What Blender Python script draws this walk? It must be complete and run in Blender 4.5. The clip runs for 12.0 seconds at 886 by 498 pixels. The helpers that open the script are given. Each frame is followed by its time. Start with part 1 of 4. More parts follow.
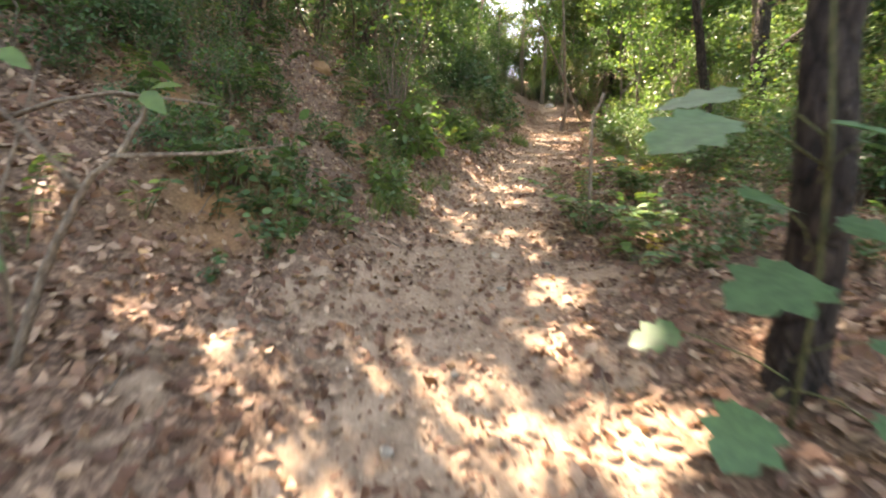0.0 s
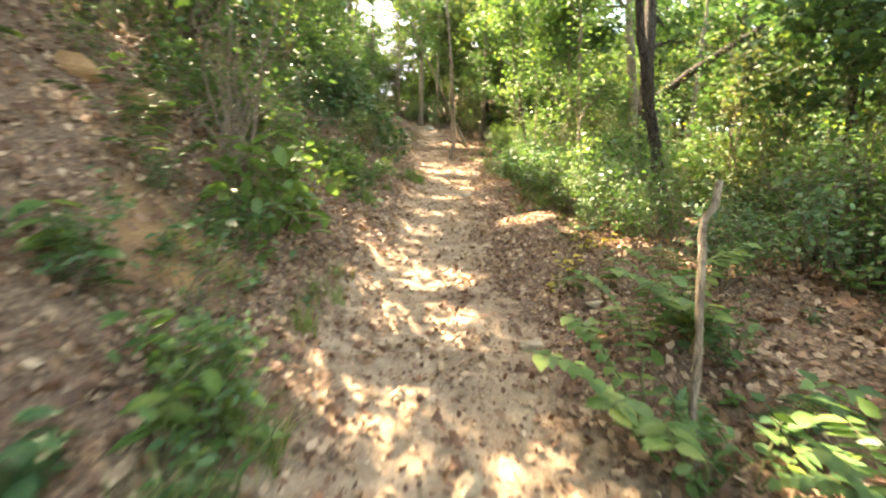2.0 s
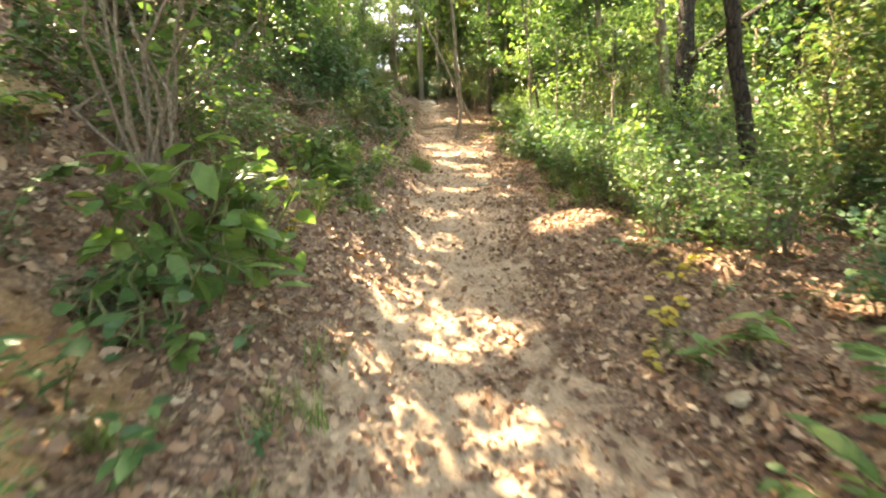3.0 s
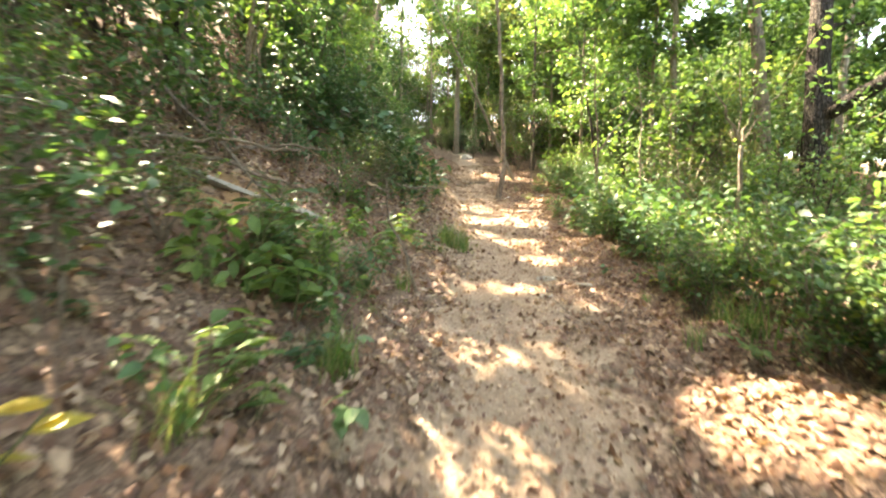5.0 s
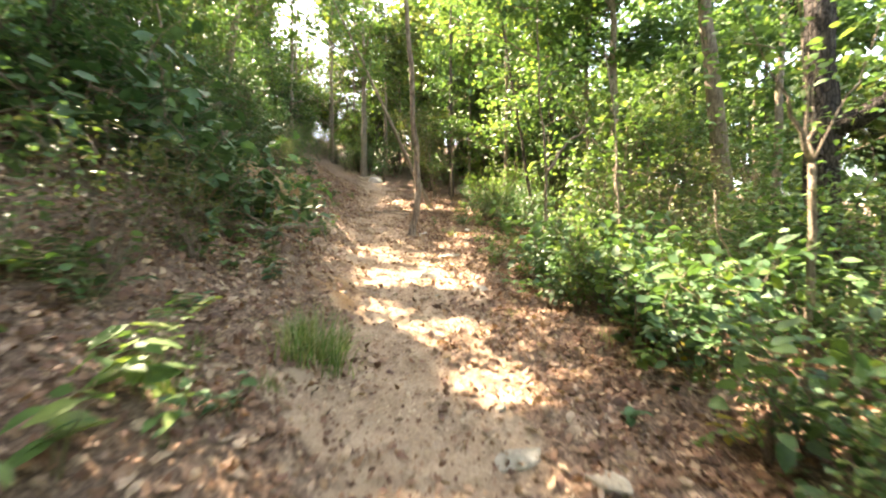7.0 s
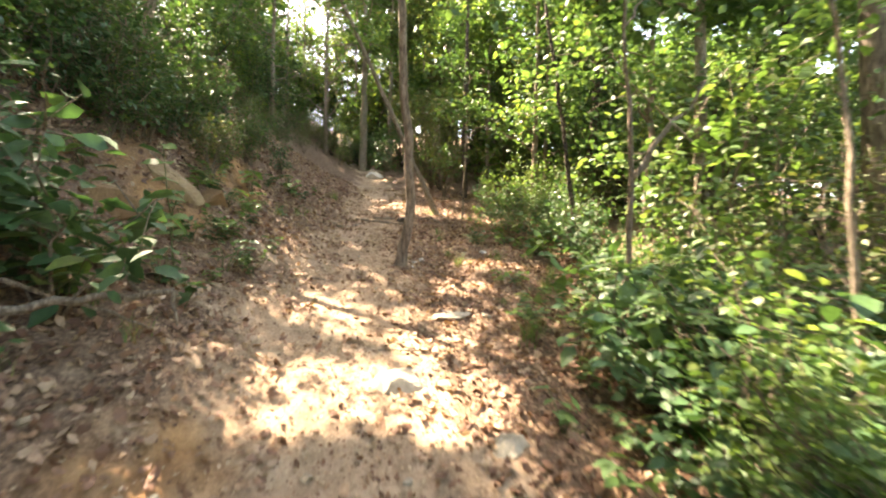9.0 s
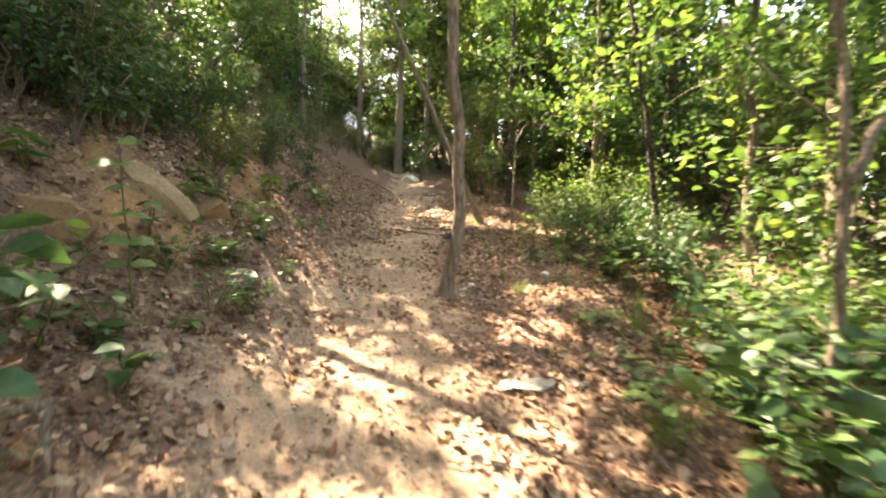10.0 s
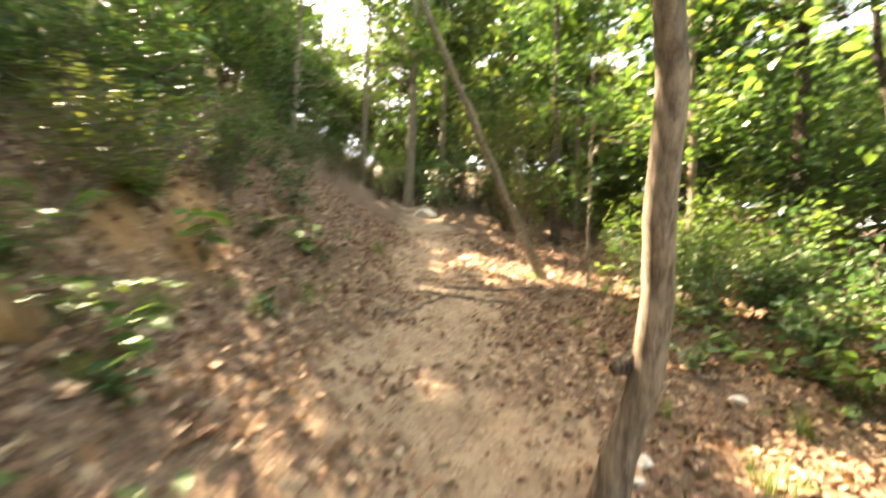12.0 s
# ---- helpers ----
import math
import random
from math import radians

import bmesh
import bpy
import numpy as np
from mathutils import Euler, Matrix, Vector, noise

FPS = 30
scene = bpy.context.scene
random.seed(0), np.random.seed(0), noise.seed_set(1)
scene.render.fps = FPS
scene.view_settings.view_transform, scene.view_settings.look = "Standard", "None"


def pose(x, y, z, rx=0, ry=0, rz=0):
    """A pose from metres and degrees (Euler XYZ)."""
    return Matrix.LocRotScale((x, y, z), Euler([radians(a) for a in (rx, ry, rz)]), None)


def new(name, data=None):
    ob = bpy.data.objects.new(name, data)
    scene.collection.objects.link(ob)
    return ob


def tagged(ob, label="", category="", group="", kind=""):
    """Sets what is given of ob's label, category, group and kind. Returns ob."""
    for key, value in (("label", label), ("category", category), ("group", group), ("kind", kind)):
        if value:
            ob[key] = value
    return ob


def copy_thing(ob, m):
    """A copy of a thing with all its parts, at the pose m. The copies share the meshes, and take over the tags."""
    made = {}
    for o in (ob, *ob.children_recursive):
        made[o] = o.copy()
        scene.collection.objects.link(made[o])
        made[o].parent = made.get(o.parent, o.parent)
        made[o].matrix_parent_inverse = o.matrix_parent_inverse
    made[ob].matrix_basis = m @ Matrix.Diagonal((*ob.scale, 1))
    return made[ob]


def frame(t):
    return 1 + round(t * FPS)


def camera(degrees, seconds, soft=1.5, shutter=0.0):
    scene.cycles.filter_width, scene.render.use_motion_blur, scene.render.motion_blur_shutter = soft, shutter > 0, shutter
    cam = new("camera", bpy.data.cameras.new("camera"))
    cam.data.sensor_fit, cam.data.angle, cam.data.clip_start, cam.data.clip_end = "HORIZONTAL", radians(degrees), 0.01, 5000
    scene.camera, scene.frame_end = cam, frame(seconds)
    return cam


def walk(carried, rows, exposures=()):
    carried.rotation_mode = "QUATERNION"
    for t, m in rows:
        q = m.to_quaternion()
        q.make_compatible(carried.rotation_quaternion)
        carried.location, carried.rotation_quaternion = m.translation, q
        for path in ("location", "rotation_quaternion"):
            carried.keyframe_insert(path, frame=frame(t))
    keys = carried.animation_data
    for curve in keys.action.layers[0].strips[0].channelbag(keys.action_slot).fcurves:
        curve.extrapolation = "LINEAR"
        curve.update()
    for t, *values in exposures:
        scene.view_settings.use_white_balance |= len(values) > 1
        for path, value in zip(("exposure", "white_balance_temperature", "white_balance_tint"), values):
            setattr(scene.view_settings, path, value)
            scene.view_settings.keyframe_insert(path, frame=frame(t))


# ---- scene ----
cam = camera(94.1, 12.0, soft=2.0, shutter=0.5)
METRES, EYE, TILT, LEAN, TURN = 16.0, 1.5, -9.0, -1.0, 0.0
ROWS = [
    (0.0, 0.0, 0.0, 0.0, -0.0, 0.0, -0.0),
    (0.5, -0.0087, 0.0371, 0.0185, 0.57, 0.6, 1.17),
    (1.0, -0.0153, 0.0672, 0.0395, -4.31, 1.99, 1.55),
    (1.5, -0.0158, 0.1047, 0.0513, -4.73, 3.82, 3.53),
    (2.0, -0.0073, 0.1426, 0.0659, -17.27, 1.48, 2.69),
    (2.5, 0.0069, 0.1807, 0.0799, -19.36, 3.36, 5.75),
    (3.0, 0.0079, 0.2192, 0.0966, -16.48, -1.93, 5.33),
    (3.2, 0.0120, 0.2320, 0.1010, -17.36, 1.93, 5.28),
    (4.8, 0.0395, 0.3515, 0.1380, -13.20, 4.71, 4.0),
    (5.0, 0.0424, 0.3662, 0.1447, -12.96, 5.17, 2.1),
    (5.5, 0.0566, 0.4078, 0.1564, -15.96, 11.09, 1.74),
    (6.0, 0.0684, 0.4476, 0.1748, -21.09, 9.5, 2.95),
    (6.5, 0.0903, 0.4812, 0.183, -28.69, 8.94, 3.23),
    (7.0, 0.1097, 0.5249, 0.1963, -24.06, 7.74, 4.74),
    (7.2, 0.1190, 0.5405, 0.2020, -28.94, 7.46, 4.24),
    (8.8, 0.1800, 0.6520, 0.2470, -25.47, 6.27, 2.14),
    (9.0, 0.1862, 0.6653, 0.2532, -22.34, 6.92, 3.08),
    (9.5, 0.1946, 0.6987, 0.2659, -20.96, 5.11, 1.95),
    (10.0, 0.1995, 0.7361, 0.2763, -17.89, 7.5, 2.11),
    (10.5, 0.1987, 0.7758, 0.2879, -15.1, 6.22, 2.96),
    (11.0, 0.202, 0.8133, 0.2997, -14.56, 6.64, 2.62),
    (11.5, 0.1968, 0.8511, 0.3129, -8.61, 5.96, 0.55),
    (12.0, 0.2084, 0.8913, 0.3262, -18.32, 11.99, 2.02),
]
EXPOSURES = [(0.0, 3.8, 8700, 19), (1.0, 4.4, 9600, 11), (3.0, 4.3, 9900, 9), (5.5, 4.45, 9000, 12), (9.5, 3.95, 9100, 15), (10.5, 4.0, 9500, 15), (11.0, 4.15, 10000, 14), (12.0, 4.4, 10300, 12)]
walk(cam, [(t, pose(0, 0, EYE, TILT, LEAN, TURN) @ pose(METRES * x, METRES * y, METRES * z, 90 + pitch, roll, yaw)) for t, x, y, z, yaw, pitch, roll in ROWS], EXPOSURES)

# ---- sky and sun ----
SUN_AZ, SUN_EL = radians(-30), radians(54)
TO_SUN = Vector((math.sin(SUN_AZ) * math.cos(SUN_EL), math.cos(SUN_AZ) * math.cos(SUN_EL), math.sin(SUN_EL)))
world = bpy.data.worlds.new("sky")
scene.world = world
world.use_nodes = True
wn = world.node_tree.nodes
sky = wn.new("ShaderNodeTexSky")
sky.sky_type = "NISHITA"
sky.sun_disc = False
sky.sun_elevation, sky.sun_rotation = SUN_EL, SUN_AZ
sky.air_density, sky.dust_density = 1.0, 2.0
wn["Background"].inputs["Strength"].default_value = 0.118
world.node_tree.links.new(sky.outputs["Color"], wn["Background"].inputs["Color"])
sun = new("sun", bpy.data.lights.new("sun", "SUN"))
sun.data.energy, sun.data.angle, sun.data.color = 3.3, radians(0.53), (1.0, 0.965, 0.92)
sun.rotation_euler = TO_SUN.to_track_quat("Z", "Y").to_euler()


# ---- materials ----
def material(name, rough=0.8):
    m = bpy.data.materials.new(name)
    m.use_nodes = True
    n, l = m.node_tree.nodes, m.node_tree.links
    b = n["Principled BSDF"]
    b.inputs["Roughness"].default_value = rough
    b.inputs["Specular IOR Level"].default_value = 0.3
    return m, n, l, b


def ramp(n, stops):
    r = n.new("ShaderNodeValToRGB")
    e = r.color_ramp.elements
    e[0].position, e[0].color = stops[0][0], (*stops[0][1], 1)
    e[1].position, e[1].color = stops[-1][0], (*stops[-1][1], 1)
    for p, c in stops[1:-1]:
        e.new(p).color = (*c, 1)
    return r


def noise_tex(n, l, scale, detail=6.0, rough=0.6, stretch=None):
    c = n.new("ShaderNodeTexCoord")
    t = n.new("ShaderNodeTexNoise")
    t.inputs["Scale"].default_value, t.inputs["Detail"].default_value, t.inputs["Roughness"].default_value = scale, detail, rough
    if stretch:
        mp = n.new("ShaderNodeMapping")
        mp.inputs["Scale"].default_value = stretch
        l.new(c.outputs["Object"], mp.inputs["Vector"])
        l.new(mp.outputs["Vector"], t.inputs["Vector"])
    else:
        l.new(c.outputs["Object"], t.inputs["Vector"])
    return t


def mix_rgb(n, l, a, b, fac, mode="MIX"):
    m = n.new("ShaderNodeMix")
    m.data_type, m.blend_type = "RGBA", mode
    for sock, v in ((m.inputs[6], a), (m.inputs[7], b), (m.inputs[0], fac)):
        if isinstance(v, bpy.types.NodeSocket):
            l.new(v, sock)
        else:
            sock.default_value = v
    return m.outputs[2]


def bump(n, l, b, height, strength=0.5, distance=0.02):
    bp = n.new("ShaderNodeBump")
    bp.inputs["Strength"].default_value, bp.inputs["Distance"].default_value = strength, distance
    l.new(height, bp.inputs["Height"])
    l.new(bp.outputs["Normal"], b.inputs["Normal"])


def ground_material():
    """Sandy tan soil on the trodden line, dark leaf mould beside it."""
    m, n, l, b = material("soil", 0.95)
    big, mid, fine = noise_tex(n, l, 0.7), noise_tex(n, l, 5.0, 8.0, 0.65), noise_tex(n, l, 45.0, 6.0, 0.7)
    sand = ramp(n, [(0.25, (0.23, 0.155, 0.105)), (0.5, (0.345, 0.245, 0.165)), (0.75, (0.47, 0.35, 0.245))])
    l.new(mid.outputs["Fac"], sand.inputs["Fac"])
    mould = ramp(n, [(0.3, (0.065, 0.040, 0.027)), (0.5, (0.17, 0.108, 0.072)), (0.68, (0.33, 0.22, 0.145))])
    l.new(fine.outputs["Fac"], mould.inputs["Fac"])
    orange = ramp(n, [(0.3, (0.26, 0.13, 0.055)), (0.7, (0.45, 0.26, 0.12))])
    l.new(mid.outputs["Fac"], orange.inputs["Fac"])
    bare, clay = n.new("ShaderNodeAttribute"), n.new("ShaderNodeAttribute")
    bare.attribute_name, clay.attribute_name = "bare", "clay"
    edge = n.new("ShaderNodeMath")
    edge.operation = "ADD"
    l.new(bare.outputs["Fac"], edge.inputs[0])
    sh = n.new("ShaderNodeMath")
    sh.operation = "MULTIPLY_ADD"
    l.new(mid.outputs["Fac"], sh.inputs[0])
    sh.inputs[1].default_value, sh.inputs[2].default_value = 1.4, -0.7
    l.new(sh.outputs[0], edge.inputs[1])
    step = ramp(n, [(0.38, (0, 0, 0)), (0.62, (1, 1, 1))])
    l.new(edge.outputs[0], step.inputs["Fac"])
    col = mix_rgb(n, l, mould.outputs["Color"], sand.outputs["Color"], step.outputs["Color"])
    col = mix_rgb(n, l, col, orange.outputs["Color"], clay.outputs["Fac"])
    grit = ramp(n, [(0.35, (0.72, 0.70, 0.68)), (0.62, (1.08, 1.06, 1.04))])
    l.new(fine.outputs["Fac"], grit.inputs["Fac"])
    col = mix_rgb(n, l, col, grit.outputs["Color"], 1.0, "MULTIPLY")
    l.new(col, b.inputs["Base Color"])
    add = n.new("ShaderNodeMath")
    add.operation = "MULTIPLY_ADD"
    l.new(fine.outputs["Fac"], add.inputs[0])
    add.inputs[1].default_value = 0.35
    l.new(mid.outputs["Fac"], add.inputs[2])
    bump(n, l, b, add.outputs[0], 0.9, 0.05)
    return m


def leaf_material(name, stops, translucent=0.35, rough=0.5):
    """Leaves: a colour of its own on every blade, light shining through."""
    m, n, l, b = material(name, rough)
    b.inputs["Specular IOR Level"].default_value = 0.4
    g, o = n.new("ShaderNodeNewGeometry"), n.new("ShaderNodeObjectInfo")
    mixv = n.new("ShaderNodeMath")
    mixv.operation = "MULTIPLY_ADD"
    l.new(g.outputs["Random Per Island"], mixv.inputs[0])
    mixv.inputs[1].default_value = 0.75
    sc = n.new("ShaderNodeMath")
    sc.operation = "MULTIPLY"
    l.new(o.outputs["Random"], sc.inputs[0])
    sc.inputs[1].default_value = 0.25
    l.new(sc.outputs[0], mixv.inputs[2])
    r = ramp(n, stops)
    l.new(mixv.outputs[0], r.inputs["Fac"])
    t = noise_tex(n, l, 30.0, 4.0)
    mot = ramp(n, [(0.3, (0.7, 0.7, 0.7)), (0.7, (1.15, 1.15, 1.1))])
    l.new(t.outputs["Fac"], mot.inputs["Fac"])
    col = mix_rgb(n, l, r.outputs["Color"], mot.outputs["Color"], 1.0, "MULTIPLY")
    l.new(col, b.inputs["Base Color"])
    bump(n, l, b, t.outputs["Fac"], 0.3, 0.01)
    if translucent:
        tr = n.new("ShaderNodeBsdfTranslucent")
        warm = mix_rgb(n, l, col, (1.15, 1.2, 0.72, 1), 1.0, "MULTIPLY")
        l.new(warm, tr.inputs["Color"])
        mx = n.new("ShaderNodeMixShader")
        mx.inputs[0].default_value = translucent
        l.new(b.outputs[0], mx.inputs[1])
        l.new(tr.outputs[0], mx.inputs[2])
        l.new(mx.outputs[0], n["Material Output"].inputs["Surface"])
    return m


def bark_material(name, dark, light, ridge=1.0, scale=9.0):
    m, n, l, b = material(name, 0.9)
    t = noise_tex(n, l, scale * 1.6, 9.0, 0.7, (3.0, 3.0, 0.55))
    p = noise_tex(n, l, 2.2, 4.0)
    r = ramp(n, [(0.38, dark), (0.64, light)])
    l.new(t.outputs["Fac"], r.inputs["Fac"])
    lich = ramp(n, [(0.55, (1, 1, 1)), (0.72, (1.5, 1.5, 1.4))])
    l.new(p.outputs["Fac"], lich.inputs["Fac"])
    l.new(mix_rgb(n, l, r.outputs["Color"], lich.outputs["Color"], 1.0, "MULTIPLY"), b.inputs["Base Color"])
    vor, crd, mp = n.new("ShaderNodeTexVoronoi"), n.new("ShaderNodeTexCoord"), n.new("ShaderNodeMapping")
    vor.feature = "DISTANCE_TO_EDGE"
    vor.inputs["Scale"].default_value = scale * 3.2
    mp.inputs["Scale"].default_value = (1.0, 1.0, 0.28)
    l.new(crd.outputs["Object"], mp.inputs["Vector"])
    l.new(mp.outputs["Vector"], vor.inputs["Vector"])
    crack = ramp(n, [(0.0, (0.3, 0.28, 0.26)), (0.16, (1, 1, 1))])
    l.new(vor.outputs["Distance"], crack.inputs["Fac"])
    plain = b.inputs["Base Color"].links[0].from_socket
    l.new(mix_rgb(n, l, plain, crack.outputs["Color"], min(1.0, ridge), "MULTIPLY"), b.inputs["Base Color"])
    both = n.new("ShaderNodeMath")
    both.operation = "MULTIPLY_ADD"
    l.new(crack.outputs["Color"], both.inputs[0])
    both.inputs[1].default_value = 0.5 * ridge
    l.new(t.outputs["Fac"], both.inputs[2])
    bump(n, l, b, both.outputs[0], min(1.0, ridge), 0.06)
    return m


def stone_material(name, dark, light):
    m, n, l, b = material(name, 0.85)
    t, f = noise_tex(n, l, 4.0, 8.0), noise_tex(n, l, 40.0, 6.0)
    r = ramp(n, [(0.3, dark), (0.7, light)])
    l.new(t.outputs["Fac"], r.inputs["Fac"])
    g = ramp(n, [(0.3, (0.75, 0.74, 0.72)), (0.7, (1.1, 1.1, 1.1))])
    l.new(f.outputs["Fac"], g.inputs["Fac"])
    l.new(mix_rgb(n, l, r.outputs["Color"], g.outputs["Color"], 1.0, "MULTIPLY"), b.inputs["Base Color"])
    bump(n, l, b, f.outputs["Fac"], 0.6, 0.02)
    return m


SOIL = ground_material()
GREEN = leaf_material("green_leaf", [(0.0, (0.038, 0.084, 0.030)), (0.45, (0.070, 0.142, 0.047)), (0.8, (0.122, 0.205, 0.064)), (0.97, (0.26, 0.32, 0.06)), (1.0, (0.45, 0.38, 0.05))])
DARK_GREEN = leaf_material("dark_green_leaf", [(0.0, (0.032, 0.080, 0.034)), (0.6, (0.062, 0.135, 0.052)), (1.0, (0.115, 0.200, 0.070))], 0.3)
LIME = leaf_material("yellow_green_leaf", [(0.0, (0.083, 0.160, 0.050)), (0.6, (0.125, 0.21, 0.062)), (1.0, (0.25, 0.30, 0.09))], 0.45)
OLIVE = leaf_material("olive_leaf", [(0.0, (0.050, 0.075, 0.025)), (0.5, (0.105, 0.135, 0.045)), (1.0, (0.21, 0.20, 0.075))], 0.35)
YELLOW = leaf_material("yellow_leaf", [(0.0, (0.30, 0.25, 0.05)), (0.6, (0.46, 0.36, 0.06)), (1.0, (0.52, 0.33, 0.07))], 0.4)
GRASS = leaf_material("grass_blade", [(0.0, (0.055, 0.130, 0.025)), (0.6, (0.13, 0.21, 0.05)), (1.0, (0.34, 0.29, 0.12))], 0.3)
LITTER = leaf_material("dry_leaf", [(0.0, (0.070, 0.036, 0.023)), (0.3, (0.155, 0.074, 0.043)), (0.55, (0.27, 0.150, 0.092)), (0.82, (0.45, 0.31, 0.21)), (0.93, (0.53, 0.41, 0.30)), (0.97, (0.38, 0.13, 0.05)), (1.0, (0.44, 0.36, 0.12))], 0.15, 0.65)
BARK = bark_material("brown_bark", (0.045, 0.033, 0.026), (0.19, 0.145, 0.11))
LIGHT_BARK = bark_material("grey_brown_bark", (0.10, 0.074, 0.055), (0.30, 0.232, 0.178), 0.3, 6.0)
DARK_BARK = bark_material("dark_bark", (0.022, 0.017, 0.014), (0.105, 0.08, 0.062), 1.2, 7.0)
PALE_BARK = bark_material("pale_bark", (0.14, 0.105, 0.075), (0.36, 0.29, 0.215), 0.6, 12.0)
TWIG = bark_material("twig_bark", (0.10, 0.072, 0.05), (0.30, 0.235, 0.17), 0.5, 20.0)
STEM = bark_material("green_stem", (0.06, 0.08, 0.03), (0.17, 0.17, 0.07), 0.3, 20.0)
STONE = stone_material("tan_stone", (0.24, 0.175, 0.115), (0.45, 0.36, 0.25))
OCHRE_STONE = stone_material("ochre_stone", (0.23, 0.15, 0.08), (0.40, 0.285, 0.165))
ORANGE_STONE = stone_material("orange_stone", (0.15, 0.08, 0.040), (0.36, 0.22, 0.115))
GREY_STONE = stone_material("grey_stone", (0.20, 0.175, 0.135), (0.40, 0.355, 0.28))
WHITE_STONE = stone_material("pale_stone", (0.50, 0.46, 0.40), (0.78, 0.74, 0.67))


# ---- ground ----
def soft_interp(v, xs, ys, w):
    return sum(np.interp(np.asarray(v, float) + o * w, xs, ys) for o in (-1, -0.5, 0, 0.5, 1)) / 5


def waves(x, y, scale, seed):
    """Smooth unevenness between about -1 and 1."""
    r = np.random.RandomState(seed)
    out = 0.0
    for k in range(7):
        a, p, f = r.rand() * 6.283, r.rand() * 6.283, (0.6 + 0.9 * r.rand()) / scale
        out = out + np.sin(6.283 * f * (x * np.cos(a) + y * np.sin(a)) + p + 1.3 * np.sin(2.1 * f * (x * np.sin(a) - y * np.cos(a)) + 2 * p))
    return out / 4.0


def trail_x(y):
    return soft_interp(y, [-60, 0, 3.3, 6.1, 10.7, 14.8, 18, 21, 25, 30, 60], [-4, 0.0, 0.35, 1.0, 2.6, 3.6, 4.4, 5.3, 6.2, 6.6, 9], 0.8)


def trail_z(y):
    return soft_interp(y, [-400, -12, 0, 3.3, 6.1, 10.7, 14.8, 18.5, 21, 25, 30, 45, 60, 90, 400], [-2, -1.6, 0.28, 0.97, 1.41, 2.33, 3.2, 4.02, 4.7, 6.0, 7.6, 12.5, 16, 19, 12], 0.8)


def height(x, y):
    x, y = np.asarray(x, float), np.asarray(y, float)
    d = x - trail_x(y) + 0.12 * waves(x * 0, y, 2.6, 5)
    left = soft_interp(-d, [0, 0.55, 0.85, 1.3, 1.7, 2.2, 2.8, 5, 9, 16, 40, 400], [0, 0.0, 0.13, 0.30, 0.46, 0.85, 1.2, 2.6, 4.7, 7, 10, 10], 0.12)
    steep = 1 + 0.3 * np.exp(-((y - 6.5) / 1.6) ** 2) + 0.25 * np.exp(-((y - 17.5) / 2.5) ** 2) - 0.15 * np.exp(-((y - 11) / 2.0) ** 2)
    drop = soft_interp(d, [0, 0.55, 0.95, 1.5, 2.2, 3.2, 4.5, 8, 14, 40, 400], [0, 0.02, 0.13, 0.24, 0.3, 0.34, 0.15, -0.9, -2.6, -5, -5], 0.15)
    drop = np.where(drop > 0, drop * (1 - 0.8 * np.clip((y - 7.3) / 2.2, 0, 1)), drop)
    shelf = soft_interp(d, [0, 0.8, 1.6, 2.4, 3.4, 6, 12, 40, 400], [0, 0.03, 0.05, 0.08, 0.1, 0.5, 0.9, -1, -4], 0.2)
    k = np.clip((y - 12.5) / 3.0, 0, 1)
    gully = np.exp(-((y - 14.2) / 1.7) ** 2) * np.clip((d - 1.95) / 0.5, 0, 1) * np.clip((9 - d) / 4, 0, 1)
    right = drop * (1 - k) + shelf * k - 0.5 * gully
    near = np.exp(-(np.maximum(0, np.hypot(x - 3, y - 12) - 14) / 10) ** 2)
    z = trail_z(y) + np.where(d < 0, left * steep, right)
    off = np.clip((np.abs(d) - 0.4) / 0.8, 0, 1)
    z = z + (0.02 + 0.05 * off) * waves(x, y, 1.1, 1) + (0.010 + 0.014 * off) * near * waves(x, y, 0.33, 2) + 0.5 * waves(x, y, 14, 3) * np.clip((np.abs(d) - 6) / 10, 0, 1)
    z = z + near * (0.009 * waves(x, y, 0.16, 4) + 0.012 * np.maximum(0, waves(x, y, 0.42, 6)) * (1 - off))
    return z


def bareness(x, y):
    d = x - trail_x(y) + 0.12 * waves(x * 0, y, 2.6, 5)
    half = soft_interp(y, [0, 3, 6, 10, 13, 15, 18, 30], [0.9, 0.75, 0.55, 0.62, 0.75, 0.8, 0.6, 0.5], 0.5)
    return np.clip(1.12 - np.abs(d + 0.1) / half * 0.62 + 0.26 * waves(x, y, 0.9, 11) + 0.12 * waves(x, y, 0.3, 12), 0, 1)


CLAY_SPOTS = [(-1.45, 2.9, 0.35, 0.8), (-2.3, 3.6, 0.5, 0.5), (0.6, 14.5, 0.5, 0.8), (1.9, 16.1, 0.45, 0.6), (-0.1, 9.7, 0.5, 0.9), (-0.9, 5.3, 0.35, 0.4), (2.5, 13.0, 0.3, 0.5), (2.3, 18.2, 0.5, 1.0)]


def clayness(x, y):
    out = x * 0.0
    for cx, cy, rx, ry in CLAY_SPOTS:
        out = np.maximum(out, np.exp(-(((x - cx) / rx) ** 2 + ((y - cy) / ry) ** 2) ** 2))
    return np.clip(out * (0.75 + 0.5 * waves(x, y, 0.4, 9)), 0, 1)


# ---- end of ground ----
def axis(lo, hi, step, far):
    core = np.arange(lo, hi, step)
    out = np.array([step * 1.5 * (1.22 ** k - 1) / 0.22 for k in range(1, 60)])
    out = np.append(out[out < far * 0.9], far)
    return np.concatenate([lo - out[::-1], core, hi - step + out])


